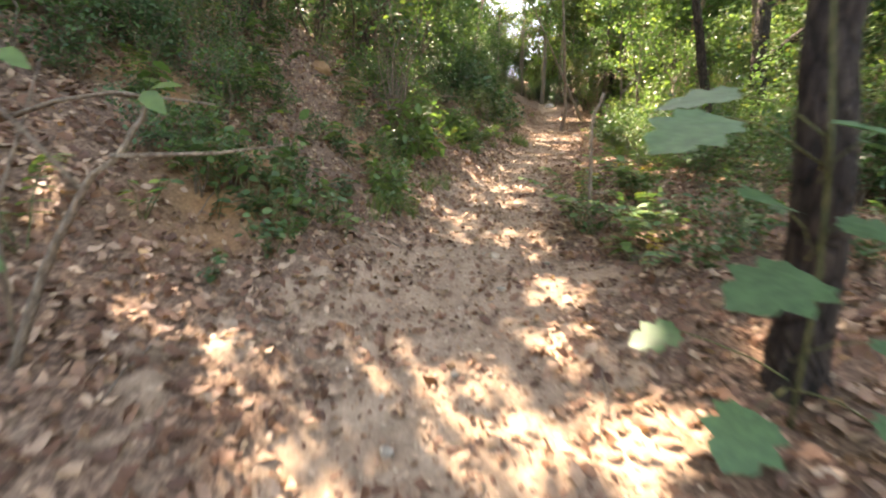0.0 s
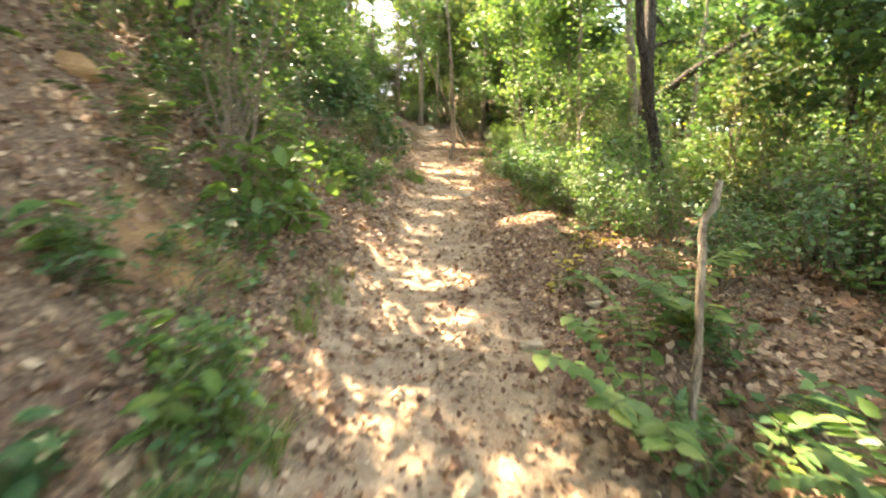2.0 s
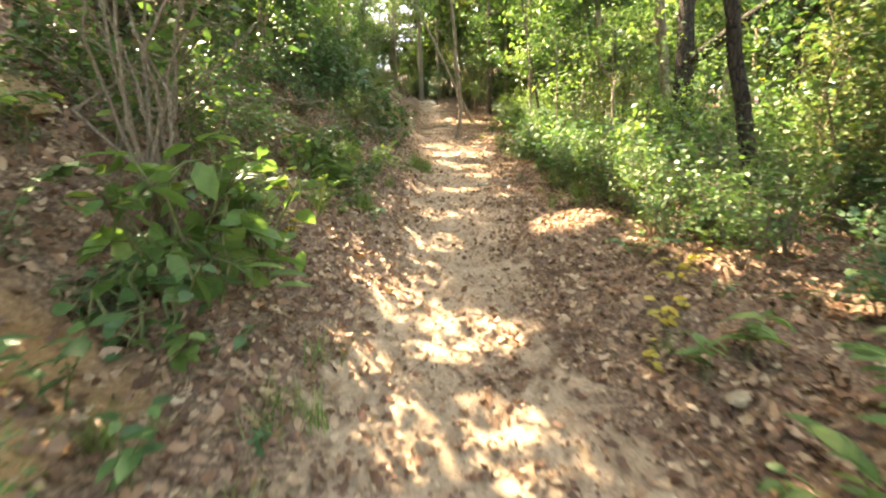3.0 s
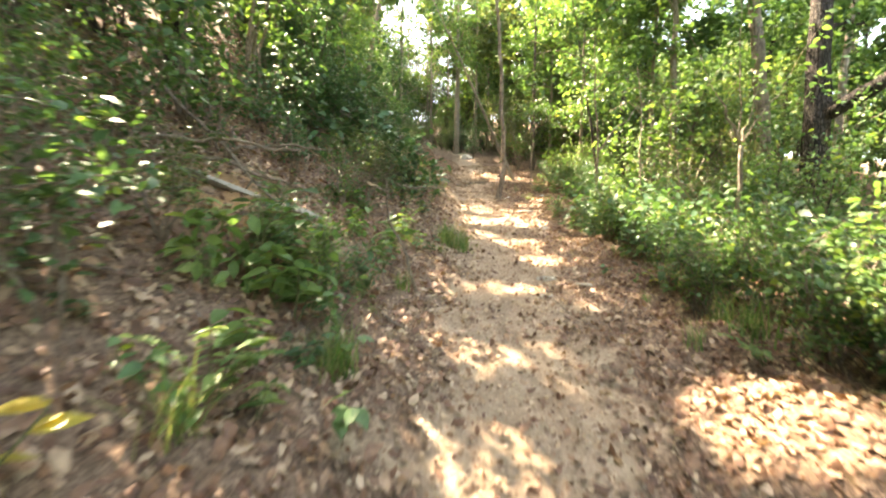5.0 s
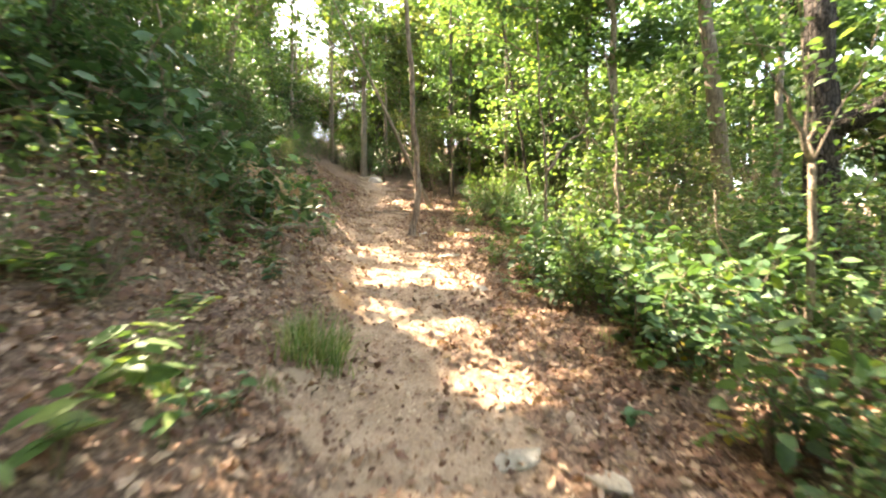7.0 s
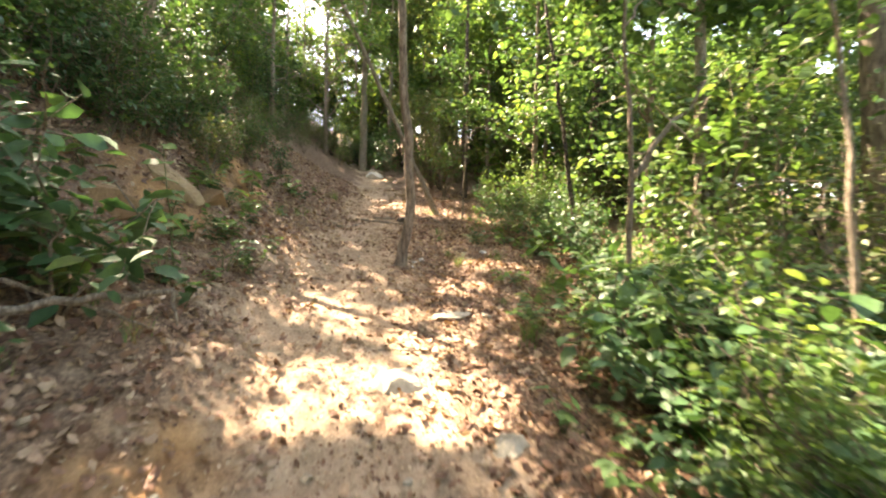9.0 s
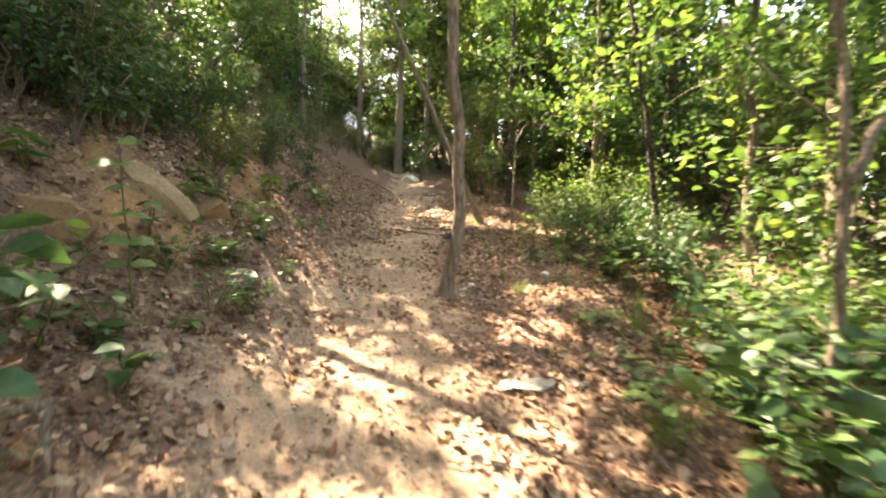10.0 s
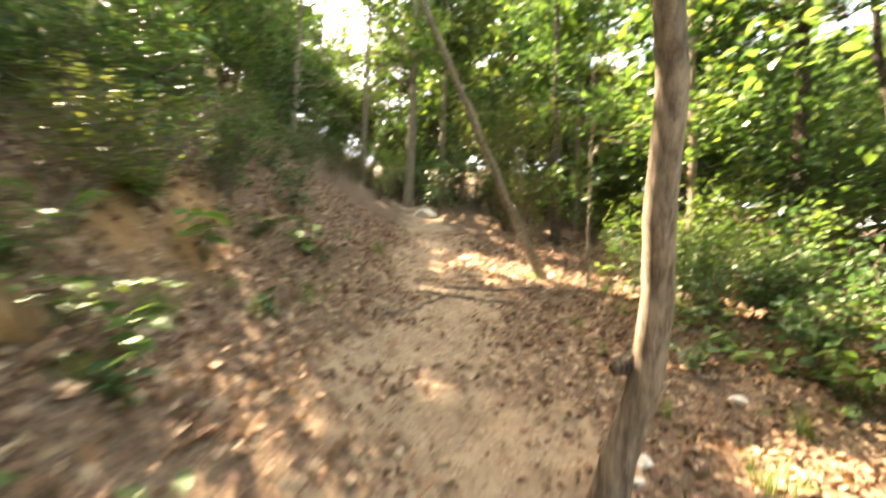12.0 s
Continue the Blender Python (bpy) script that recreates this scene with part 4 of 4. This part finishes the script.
def dead_wood():
    g = ground_at(1.25, 3.56)
    stick("stake", "bare curved pale wooden stem standing in leaves", [(1.29, 3.55, g - 0.05), (1.26, 3.56, g + 0.4), (1.235, 3.57, 2.0), (1.26, 3.58, 2.1), (1.33, 3.6, 2.27)], 0.016, 0.013, PALE_BARK, 0, 8)
    for x0, y0, x1, y1, l0, l1 in ((-1.0, 9.4, 0.2, 10.6, 0.12, 0.5), (-0.8, 9.9, 0.35, 10.2, 0.1, 0.25), (-1.2, 10.4, 0.1, 9.9, 0.5, 0.1), (-0.6, 10.8, 0.5, 11.3, 0.1, 0.6)):
        p = lying(x0, y0, x1, y1, 0.0)
        p[:, 2] += np.linspace(l0, l1, len(p)) * np.array([0.2, 1, 1, 1, 1, 1])
        stick("fallen_branch", "grey-brown dead branch caught on the bank", p, 0.022, 0.01, (TWIG, PALE_BARK)[int(x0 * 10) % 2], 4)
    stick("fallen_branch", "pale dead branch lying on the bank", lying(1.35, 13.45, 2.45, 13.8, 0.0) + np.linspace(0.12, 0.42, 6)[:, None] * (0, 0, 1), 0.03, 0.016, PALE_BARK, 2)
    stick("fallen_branch", "thin pale dead branch lying on leaves", lying(1.3, 13.75, 2.3, 14.0, 0.0) + np.linspace(0.3, 0.03, 6)[:, None] * (0, 0, 1), 0.018, 0.008, PALE_BARK, 1)
    g = ground_at(1.2, 9.75)
    stick("dead_stem", "bare brown dead stem standing on the bank", [(1.25, 9.7, g - 0.03), (1.15, 9.8, g + 0.35), (1.02, 9.9, g + 0.6), (1.0, 9.9, g + 0.95)], 0.016, 0.007, TWIG, 3)
    for x0, y0, x1, y1 in ((4.5, 19.5, 5.6, 18.9), (4.9, 19.7, 6.3, 19.3), (5.3, 20.1, 6.5, 19.9), (3.9, 18.6, 4.9, 19.4)):
        stick("root", "bare pale tree root crossing the trail", lying(x0, y0, x1, y1, 0.012, 8), 0.03, 0.015, TWIG)
    # bare stems among the bushes below the trail
    g = ground_at(5.85, 11.05)
    stick("dead_stem", "crooked pale dead stem leaning among bushes", [(6.0, 11.1, g - 0.03), (5.77, 11.0, 2.96), (5.4, 10.9, 3.1), (4.95, 10.8, 3.45), (4.85, 10.75, 3.75)], 0.015, 0.007, PALE_BARK, 3)
    g = ground_at(5.42, 12.1)
    stick("dead_stem", "thin pale stem standing in broad-leaved bushes", [(5.42, 12.1, g - 0.03), (5.44, 12.14, g + 0.7), (5.42, 12.2, g + 1.5), (5.5, 12.3, g + 2.3), (5.46, 12.4, g + 3.0)], 0.019, 0.008, PALE_BARK, 3)
    stick("dead_stem", "pale bare branch slanting over the bushes", [(5.05, 12.15, ground_at(5.05, 12.15) - 0.02), (5.3, 12.2, g + 0.45), (5.7, 12.25, g + 0.75), (6.3, 12.3, g + 0.8)], 0.014, 0.007, PALE_BARK, 2)
    # bare shrub on the bank
    g = ground_at(-1.3, 1.2)
    stem = stick("bare_shrub", "nearly bare grey-brown shrub with a few pale leaves", [(-1.33, 1.2, g - 0.05), (-1.16, 1.2, 1.27), (-1.04, 1.2, 1.46), (-0.89, 1.22, 1.62), (-0.86, 1.25, 1.74)], 0.015, 0.006, PALE_BARK)
    for pts in ([(-1.04, 1.2, 1.46), (-1.14, 1.18, 1.6), (-1.23, 1.15, 1.72), (-1.3, 1.15, 1.9)], [(-1.23, 1.2, 1.66), (-1.08, 1.2, 1.71), (-0.92, 1.2, 1.735), (-0.77, 1.2, 1.72), (-0.65, 1.22, 1.71)],
                [(-1.3, 1.2, 1.0), (-1.3, 1.2, 1.4), (-1.26, 1.25, 1.6), (-1.2, 1.3, 1.85)], [(-0.95, 1.2, 1.56), (-0.7, 1.3, 1.58), (-0.5, 1.4, 1.62)]):
        w = Wood()
        w.limb(np.array(pts), np.linspace(0.008, 0.003, len(pts)), 5)
        part("twig", w.mesh("twig", PALE_BARK), stem)
    for p, t, n, sz in (((-0.84, 1.2, 1.74), (0.6, -0.2, -0.5), (0.2, -0.8, 0.5), 0.10), ((-0.83, 1.22, 1.75), (0.9, 0.1, 0.2), (0, -0.5, 0.8), 0.09), ((-1.2, 1.18, 1.84), (0.6, 0, -0.4), (0.1, -0.8, 0.4), 0.09),
                        ((-1.25, 1.2, 1.7), (-0.3, 0.1, -0.3), (0.1, -0.5, 0.7), 0.08), ((-1.32, 1.15, 1.28), (0.5, 0, -0.3), (0, -0.6, 0.6), 0.09)):
        c = Cloud(OVATE)
        c.add(p, t, n, sz)
        part("leaf", c.mesh("leaf", LIME), stem, "pale yellow-green leaf")
    r = np.random.RandomState(3)
    for i in range(70):
        y, d = r.uniform(0.5, 19), r.choice([-1, 1]) * r.uniform(0.5, 2.6)
        x, a, ln = float(trail_x(y)) + d, r.uniform(0, 6.283), r.uniform(0.15, 0.7)
        ob = stick("fallen_twig", "thin dry twig lying on leaf litter", lying(x, y, x + ln * math.cos(a), y + ln * math.sin(a), 0.018, 4), r.uniform(0.004, 0.009), 0.003, (TWIG, PALE_BARK)[i % 2], 0, 5)
        tagged(ob, group="fallen twigs")


dead_wood()


# ---- plants that are seen one by one ----
def lobed_sapling():
    """The young broad-leaved plant beside the thick tree."""
    x, y = 1.2, 1.3
    root = thing("lobed_leaf_sapling", "young plant with large lobed green leaves beside a trunk", "plant")
    g = ground_at(x, y)
    root.location = (x, y, g)
    spots = [((-0.14, -0.15, 1.26), (-0.9, -0.2, -0.2), 0.24), ((-0.42, -0.1, 1.70), (-0.8, -0.3, -0.3), 0.22), ((-0.16, -0.15, 1.68), (0.6, -0.4, -0.2), 0.2), ((-0.2, -0.1, 1.45), (-0.7, -0.3, 0.2), 0.17),
             ((-0.25, -0.15, 0.84), (-0.6, -0.5, -0.3), 0.2), ((0.05, -0.15, 1.06), (0.5, -0.5, -0.2), 0.16), ((0.05, -0.2, 0.84), (0.6, -0.5, -0.4), 0.22), ((-0.02, -0.1, 1.64), (0.8, -0.3, -0.4), 0.2),
             ((-0.3, 0.0, 1.78), (-0.5, 0.3, 0.0), 0.2), ((-0.05, -0.1, 1.4), (0.7, -0.4, -0.1), 0.16), ((-0.35, 0.1, 1.0), (-0.6, 0.1, -0.2), 0.15)]
    w = Wood()
    w.limb(np.array([(0, 0, -0.05), (0.02, 0.0, 0.5), (-0.03, -0.02, 0.95), (-0.1, -0.03, 1.35), (-0.14, -0.05, 1.62)]), np.linspace(0.008, 0.004, 5), 6)
    part("stem", w.mesh("stem", STEM), root)
    for p, t, sz in spots:
        p = np.array(p) - (0, 0, g)
        o = np.array((-0.05, -0.02, max(0.15, p[2] - 0.12)))
        k = Wood()
        k.limb(bent(o, p, 0.02, 4), taper(0.004, 0.002, 4), 4)
        stalk = part("leaf_stalk", k.mesh("leaf_stalk", STEM), root)
        c = Cloud(LOBED)
        c.add(p, t, (rng.normal(0, 0.2), -0.4, 1), sz * 1.2)
        part("leaf", c.mesh("leaf", DARK_GREEN), stalk)


def round_leaved_seedling():
    """The upright young plant with rounded leaves on the bank."""
    x, y = 2.2, 15.1
    root = thing("young_tree", "upright seedling with rounded bright green leaves", "plant")
    root.location = (x, y, ground_at(x, y))
    w = Wood()
    line = bent((0, 0, -0.03), (-0.08, 0, 0.95), 0.0, 8, 0.01)
    w.limb(line, taper(0.008, 0.003, 8), 5)
    part("stem", w.mesh("stem", STEM), root)
    for i in range(15):
        o = line[2 + i % 6]
        a = 2.4 * i
        c = Cloud((LEAFLET[0] * (1, 1.5, 1), LEAFLET[1]))
        c.add(o, (math.cos(a), math.sin(a), rng.uniform(-0.2, 0.2)), (rng.normal(0, 0.2), rng.normal(0, 0.2) - 0.5, 1), rng.uniform(0.12, 0.17))
        part("leaf", c.mesh("leaf", LIME), root)


def pale_sapling():
    """The pale forked young tree in the bushes below the trail's edge."""
    x, y = 5.62, 10.52
    g = ground_at(x, y)
    root = thing("young_tree", "pale-stemmed young tree forking among green bushes", "tree")
    root.location = (x, y, g)
    fork = np.array((-0.1, -0.07, 3.95 - g))
    w = Wood()
    w.limb(bent((0, 0, -0.08), fork, 0.0, 8, 0.012), taper(0.032, 0.025, 8), 9, 0.06)
    part("trunk", w.mesh("trunk", PALE_BARK), root)
    crown = Cloud(LEAFLET)
    for q, r0 in (((-0.37, 0.1, 0.68), 0.022), ((-0.03, 0.05, 1.0), 0.011), ((0.28, 0.12, 0.5), 0.016), ((0.5, -0.1, 0.75), 0.009)):
        w = Wood()
        b = bent(fork, fork + q, 0.02, 7, 0.025)
        w.limb(b, taper(r0, 0.006, 7), 7, 0.05)
        w.limb(bent(b[-1], b[-1] + np.array(q) * (0.9, 1.2, 1.1), 0.05, 5, 0.03), taper(0.006, 0.003, 5), 5)
        part("branch", w.mesh("branch", PALE_BARK), root)
        spray(crown, bent(b[-1], b[-1] + np.array(q) * (0.9, 1.2, 1.1), 0.05, 5, 0.03), 9, 0.12, 0.1)
    spray(crown, bent((0.05, -0.05, 0.9), fork, 0.0, 6), 3, 0.07, 0.085)
    foliage(crown, LIME, root, "crown")


lobed_sapling()
round_leaved_seedling()
pale_sapling()


def placed(kind, x, y, turn=0.0, size=1.0):
    return copy_thing(kind, put(None, x, y, turn, size))


def chosen_plants():
    many = shrub("shrub with a sheaf of pale bare stems", 2.1, 12, 260, 0.09, GREEN, TWIG, LEAFLET, 0.28, 0.011, low=0.5, upright=0.5)
    many.matrix_basis = put(None, -0.72, 6.35)
    broad = shrub("broad-leaved green shrub at the trail edge", 1.0, 5, 170, 0.15, GREEN, TWIG, OVATE, 0.55, name="broad_leaved_shrub")
    broad.matrix_basis = put(None, 5.35, 13.1)
    blue = shrub("broad-leaved dark green shrub below the trail edge", 0.95, 5, 190, 0.14, DARK_GREEN, TWIG, OVATE, 0.6, name="broad_leaved_shrub")
    blue.matrix_basis = put(None, 5.9, 13.9)
    lush = shrub("low bright green plant with broad leaves", 0.5, 4, 70, 0.12, LIME, STEM, OVATE, 0.7, name="ground_plant")
    lush.matrix_basis = put(None, 0.1, 8.75)
    glossy = shrub("low glossy green plant with crowded leaves", 0.4, 5, 90, 0.085, GREEN, STEM, OVATE, 0.9, name="ground_plant")
    glossy.matrix_basis = put(None, -1.2, 2.8)
    sheet = [(glossy, -0.95, 2.7, 40, 0.9), (glossy, -1.5, 2.75, 100, 1.0), (glossy, -0.9, 3.05, 190, 0.9), (glossy, -1.3, 3.1, 250, 1.1), (glossy, -1.75, 3.0, 20, 1.0), (glossy, -1.05, 2.45, 300, 0.7),
             (glossy, 1.75, 3.05, 0, 0.8), (glossy, 1.95, 4.0, 60, 0.9), (glossy, 1.6, 2.5, 120, 0.7), (glossy, -0.55, 4.3, 10, 0.8), (glossy, -0.4, 3.75, 80, 0.7), (lush, -0.5, 4.0, 0, 0.8), (lush, -0.62, 4.15, 140, 0.7),
             (lush, 0.35, 8.95, 100, 1.0), (lush, -0.05, 8.5, 200, 0.9), (lush, 0.45, 9.35, 30, 0.8), (glossy, 0.75, 9.2, 0, 0.9), (glossy, 0.6, 8.7, 70, 0.8), (glossy, 0.95, 9.9, 150, 0.7), (lush, 0.75, 10.6, 60, 0.6), (glossy, 0.5, 11.2, 0, 0.8), (glossy, 0.9, 11.7, 60, 0.9),
             (glossy, 1.3, 12.6, 0, 0.9), (glossy, 2.2, 15.6, 20, 0.8), (glossy, 2.5, 16.0, 60, 0.7), (glossy, 2.75, 15.55, 60, 0.6), (blue, 1.3, 13.85, 0, 0.9), (blue, 0.9, 14.3, 90, 0.9), (blue, 1.5, 14.5, 180, 0.6), (glossy, 1.9, 14.6, 60, 1.1),
             (blue, 4.95, 12.6, 10, 0.7), (blue, 5.15, 13.0, 70, 0.75), (blue, 5.45, 13.35, 140, 0.9), (blue, 5.9, 13.0, 200, 1.0), (blue, 6.4, 13.6, 260, 1.0), (blue, 6.3, 14.4, 320, 0.9), (blue, 5.3, 12.1, 30, 0.9), (blue, 6.9, 15.2, 90, 0.9), (blue, 4.6, 12.2, 150, 0.55), (blue, 5.0, 11.5, 0, 0.8),
             (blue, 4.4, 10.6, 60, 0.7), (blue, 4.2, 9.3, 120, 0.7), (blue, 4.6, 8.5, 200, 0.9), (blue, 3.9, 8.0, 0, 0.7), (blue, 7.4, 16.2, 0, 0.9), (blue, 7.3, 17.2, 80, 0.8), (FEATHERS[0], 1.5, 3.0, 0, 1.0), (FEATHERS[1], 1.3, 2.6, 90, 0.8), (FEATHERS[0], 1.25, 3.75, 0, 1.3), (FEATHERS[1], 1.45, 3.45, 90, 1.2), (glossy, 1.3, 3.5, 0, 0.9), (lush, 4.95, 12.4, 0, 1.0), (blue, 1.0, 16.9, 10, 0.8), (blue, 0.8, 13.4, 80, 0.8), (blue, 1.85, 13.95, 40, 1.05), (blue, 1.55, 13.6, 130, 1.0), (lush, -0.45, 6.05, 0, 1.5), (lush, -0.25, 6.4, 90, 1.4), (glossy, -0.6, 5.7, 0, 1.2), (lush, -0.65, 5.95, 180, 1.3)]
    sheet += [(blue, 0.7, 13.9, 60, 1.3), (blue, 1.2, 13.2, 0, 1.2), (blue, 0.5, 12.8, 120, 1.3), (blue, 5.0, 10.75, 20, 0.8), (blue, 4.35, 9.95, 70, 0.5), (broad, 5.2, 11.1, 150, 0.8), (broad, 4.9, 11.7, 220, 0.75), (blue, 4.7, 11.1, 300, 0.6), (broad, 6.1, 10.6, 40, 1.0), (broad, 5.9, 9.9, 190, 0.9)]
    for kind, x, y, turn, size in sheet:
        placed(kind, x, y, turn, size)
    fading = herb("seedling with yellowed autumn leaves on dry litter", 0.26, 3, 0.1, YELLOW, name="fading_plant")
    fading.matrix_basis = put(None, 2.05, 5.55)
    for x, y, turn, size in ((2.45, 5.9, 80, 0.9), (2.9, 6.2, 150, 0.8), (1.75, 5.35, 220, 0.6), (-0.25, 7.3, 0, 1.2), (-0.1, 7.15, 100, 1.0), (1.5, 2.9, 60, 0.8), (4.7, 10.9, 10, 1.3), (4.15, 10.15, 130, 0.9), (1.35, 12.9, 40, 0.7), (-0.75, 8.1, 300, 0.9)):
        placed(fading, x, y, turn, size)
    for kind, x, y, turn, size in ((SHRUBS[0], -2.2, 4.2, 0, 0.45), (SHRUBS[1], -2.5, 4.9, 70, 0.5), (SHRUBS[0], -2.0, 5.1, 140, 0.4), (SHRUBS[1], -2.7, 4.3, 210, 0.45), (SHRUBS[0], -2.9, 3.5, 280, 0.5), (SHRUBS[4], -2.3, 3.4, 350, 0.4), (SHRUBS[1], -2.0, 3.0, 60, 0.35), (SHRUBS[0], -3.3, 2.6, 10, 0.5),
                                   (SHRUBS[1], -2.6, 2.4, 90, 0.4), (FEATHERS[1], -2.1, 5.5, 0, 1.3), (FEATHERS[0], -1.9, 4.6, 50, 1.1), (FEATHERS[1], -1.75, 3.9, 130, 1.0), (SHRUBS[1], 1.85, 2.6, 20, 0.4), (SHRUBS[0], 2.2, 2.9, 120, 0.45), (SHRUBS[1], 2.3, 2.2, 200, 0.45), (SHRUBS[4], 2.6, 3.4, 300, 0.5)):
        placed(kind, x, y, turn, size)
    sh, th, he, ne, fe, gr = SHRUBS, THICKET, HERBS, NEAR_HERBS, FEATHERS, TUFTS
    for kind, x, y, turn, size in [
        (sh[1], -1.4, 2.95, 0, 0.42), (sh[0], -1.05, 3.05, 80, 0.36), (sh[1], -1.75, 2.9, 160, 0.36), (he[1], -1.2, 2.7, 20, 1.3), (he[0], -1.6, 2.2, 50, 0.8),
        (sh[0], -0.5, 3.95, 30, 0.42), (gr[0], -0.45, 4.05, 0, 1.0), (he[2], -0.62, 3.85, 70, 1.0), (he[2], -1.4, 3.85, 10, 0.8), (sh[4], -0.7, 4.7, 0, 0.4),
        (sh[4], 0.6, 11.3, 60, 0.7), (sh[0], -0.45, 6.6, 20, 0.5), (sh[2], -0.3, 6.9, 200, 0.45), (sh[3], 0.95, 11.9, 50, 0.7), (sh[3], 1.3, 12.5, 150, 0.6), (sh[4], 1.4, 13.3, 0, 0.7), (sh[4], -0.5, 7.6, 0, 0.5), (sh[3], 0.1, 9.0, 0, 0.35),
        (fe[1], -1.15, 5.85, 0, 1.3), (fe[1], -1.4, 6.0, 70, 1.2), (he[0], -0.76, 5.3, 0, 1.1), (he[1], -0.95, 5.2, 80, 1.2), (he[0], -0.5, 5.0, 120, 0.8), (gr[1], -0.15, 5.4, 0, 0.9), (gr[0], -0.2, 4.9, 0, 0.8),
        (fe[0], 1.95, 4.2, 0, 1.25), (fe[0], 1.7, 4.35, 100, 1.1), (fe[0], 2.15, 4.45, 190, 1.2), (he[2], 2.2, 5.2, 0, 1.1), (he[2], 1.5, 4.5, 40, 0.7), (he[0], 1.75, 3.5, 30, 1.1),
        (sh[0], 0.15, 8.95, 0, 0.5), (sh[2], 0.5, 9.2, 90, 0.36), (sh[0], 0.55, 9.0, 170, 0.35), (sh[1], 0.8, 9.4, 10, 0.35), (he[2], 0.35, 8.7, 40, 1.3), (gr[0], 1.1, 9.6, 0, 0.7),
        (gr[0], 2.1, 11.7, 0, 1.1), (gr[0], 2.0, 11.85, 70, 0.9), (gr[1], 2.2, 11.5, 20, 1.0), (he[2], 0.7, 10.65, 0, 1.1), (he[2], 0.97, 10.15, 60, 1.0), (he[0], 1.4, 10.6, 120, 0.8), (he[1], 1.6, 10.9, 10, 1.0),
        (gr[0], 3.55, 8.55, 0, 1.4), (gr[0], 3.7, 8.9, 80, 1.3), (sh[2], 3.9, 9.4, 10, 0.6), (sh[0], 4.3, 9.0, 50, 0.8), (sh[2], 4.1, 10.0, 70, 0.55), (broad, 4.35, 9.7, 20, 0.8), (broad, 4.6, 11.2, 120, 0.8), (sh[2], 4.7, 12.0, 30, 0.55),
        (broad, 5.75, 12.75, 40, 1.0), (broad, 6.1, 13.5, 90, 0.9), (broad, 5.6, 12.3, 200, 1.0), (sh[1], 6.3, 12.9, 0, 1.1), (he[0], 5.1, 13.6, 0, 1.2), (sh[0], 6.6, 14.2, 40, 1.0), (broad, 6.9, 14.6, 10, 1.0),
        (gr[0], 6.35, 15.75, 0, 1.0), (gr[0], 6.6, 15.95, 60, 0.9), (sh[1], 7.2, 15.8, 20, 0.9), (sh[1], 7.3, 18.9, 0, 0.9), (sh[0], 7.7, 18.5, 60, 0.9), (gr[1], 6.7, 18.7, 0, 1.2), (fe[1], 6.2, 17.4, 0, 0.8), (he[1], 6.0, 17.2, 0, 1.2),
        (ne[0], 2.25, 14.75, 0, 1.3), (ne[1], 2.35, 14.5, 70, 1.4), (ne[0], 2.05, 14.55, 140, 1.3), (he[0], 2.55, 15.4, 20, 1.1), (he[1], 2.7, 15.7, 80, 1.1), (he[1], 2.4, 15.9, 0, 1.0), (ne[2], 2.55, 15.1, 10, 0.7), (he[0], 2.95, 16.1, 130, 0.8),
        (sh[1], 1.2, 16.4, 0, 0.7), (sh[1], 0.85, 15.5, 90, 0.75), (sh[0], 1.5, 17.3, 10, 0.7), (sh[1], 1.9, 18.2, 60, 0.6), (sh[1], 0.7, 16.2, 10, 0.9),
        (gr[0], 2.6, 17.2, 0, 0.8), (gr[1], 3.0, 17.6, 0, 1.0), (gr[1], 3.3, 18.2, 50, 1.0), (fe[0], 2.3, 16.9, 0, 0.9), (sh[0], 1.3, 13.4, 70, 0.8), (th[3], 0.0, 13.2, 0, 0.75), (th[3], 0.9, 18.6, 0, 0.8), (th[0], 1.6, 20.2, 0, 0.9), (th[3], -0.2, 15.4, 50, 0.8)]:
        placed(kind, x, y, turn, size)


chosen_plants()


def last_trees():
    # leafy trees behind the slender one, and a thicker tuft on the trail's edge
    for x, y, m in ((8.8, 19.6, GREEN), (11.5, 22.8, OLIVE), (9.4, 16.8, GREEN)):
        tree(x, y, 7.8, 0.15, 2.2, 1.6, 2800, LIGHT_BARK, m, "leafy woodland tree with a grey-brown trunk", limbs=12, leaf=0.14)
    for x, y, turn, size in ((2.05, 11.75, 30, 1.3), (2.2, 11.6, 140, 1.2), (1.95, 11.55, 250, 1.2), (2.3, 11.85, 80, 1.0)):
        placed(TUFTS[0], x, y, turn, size)


last_trees()
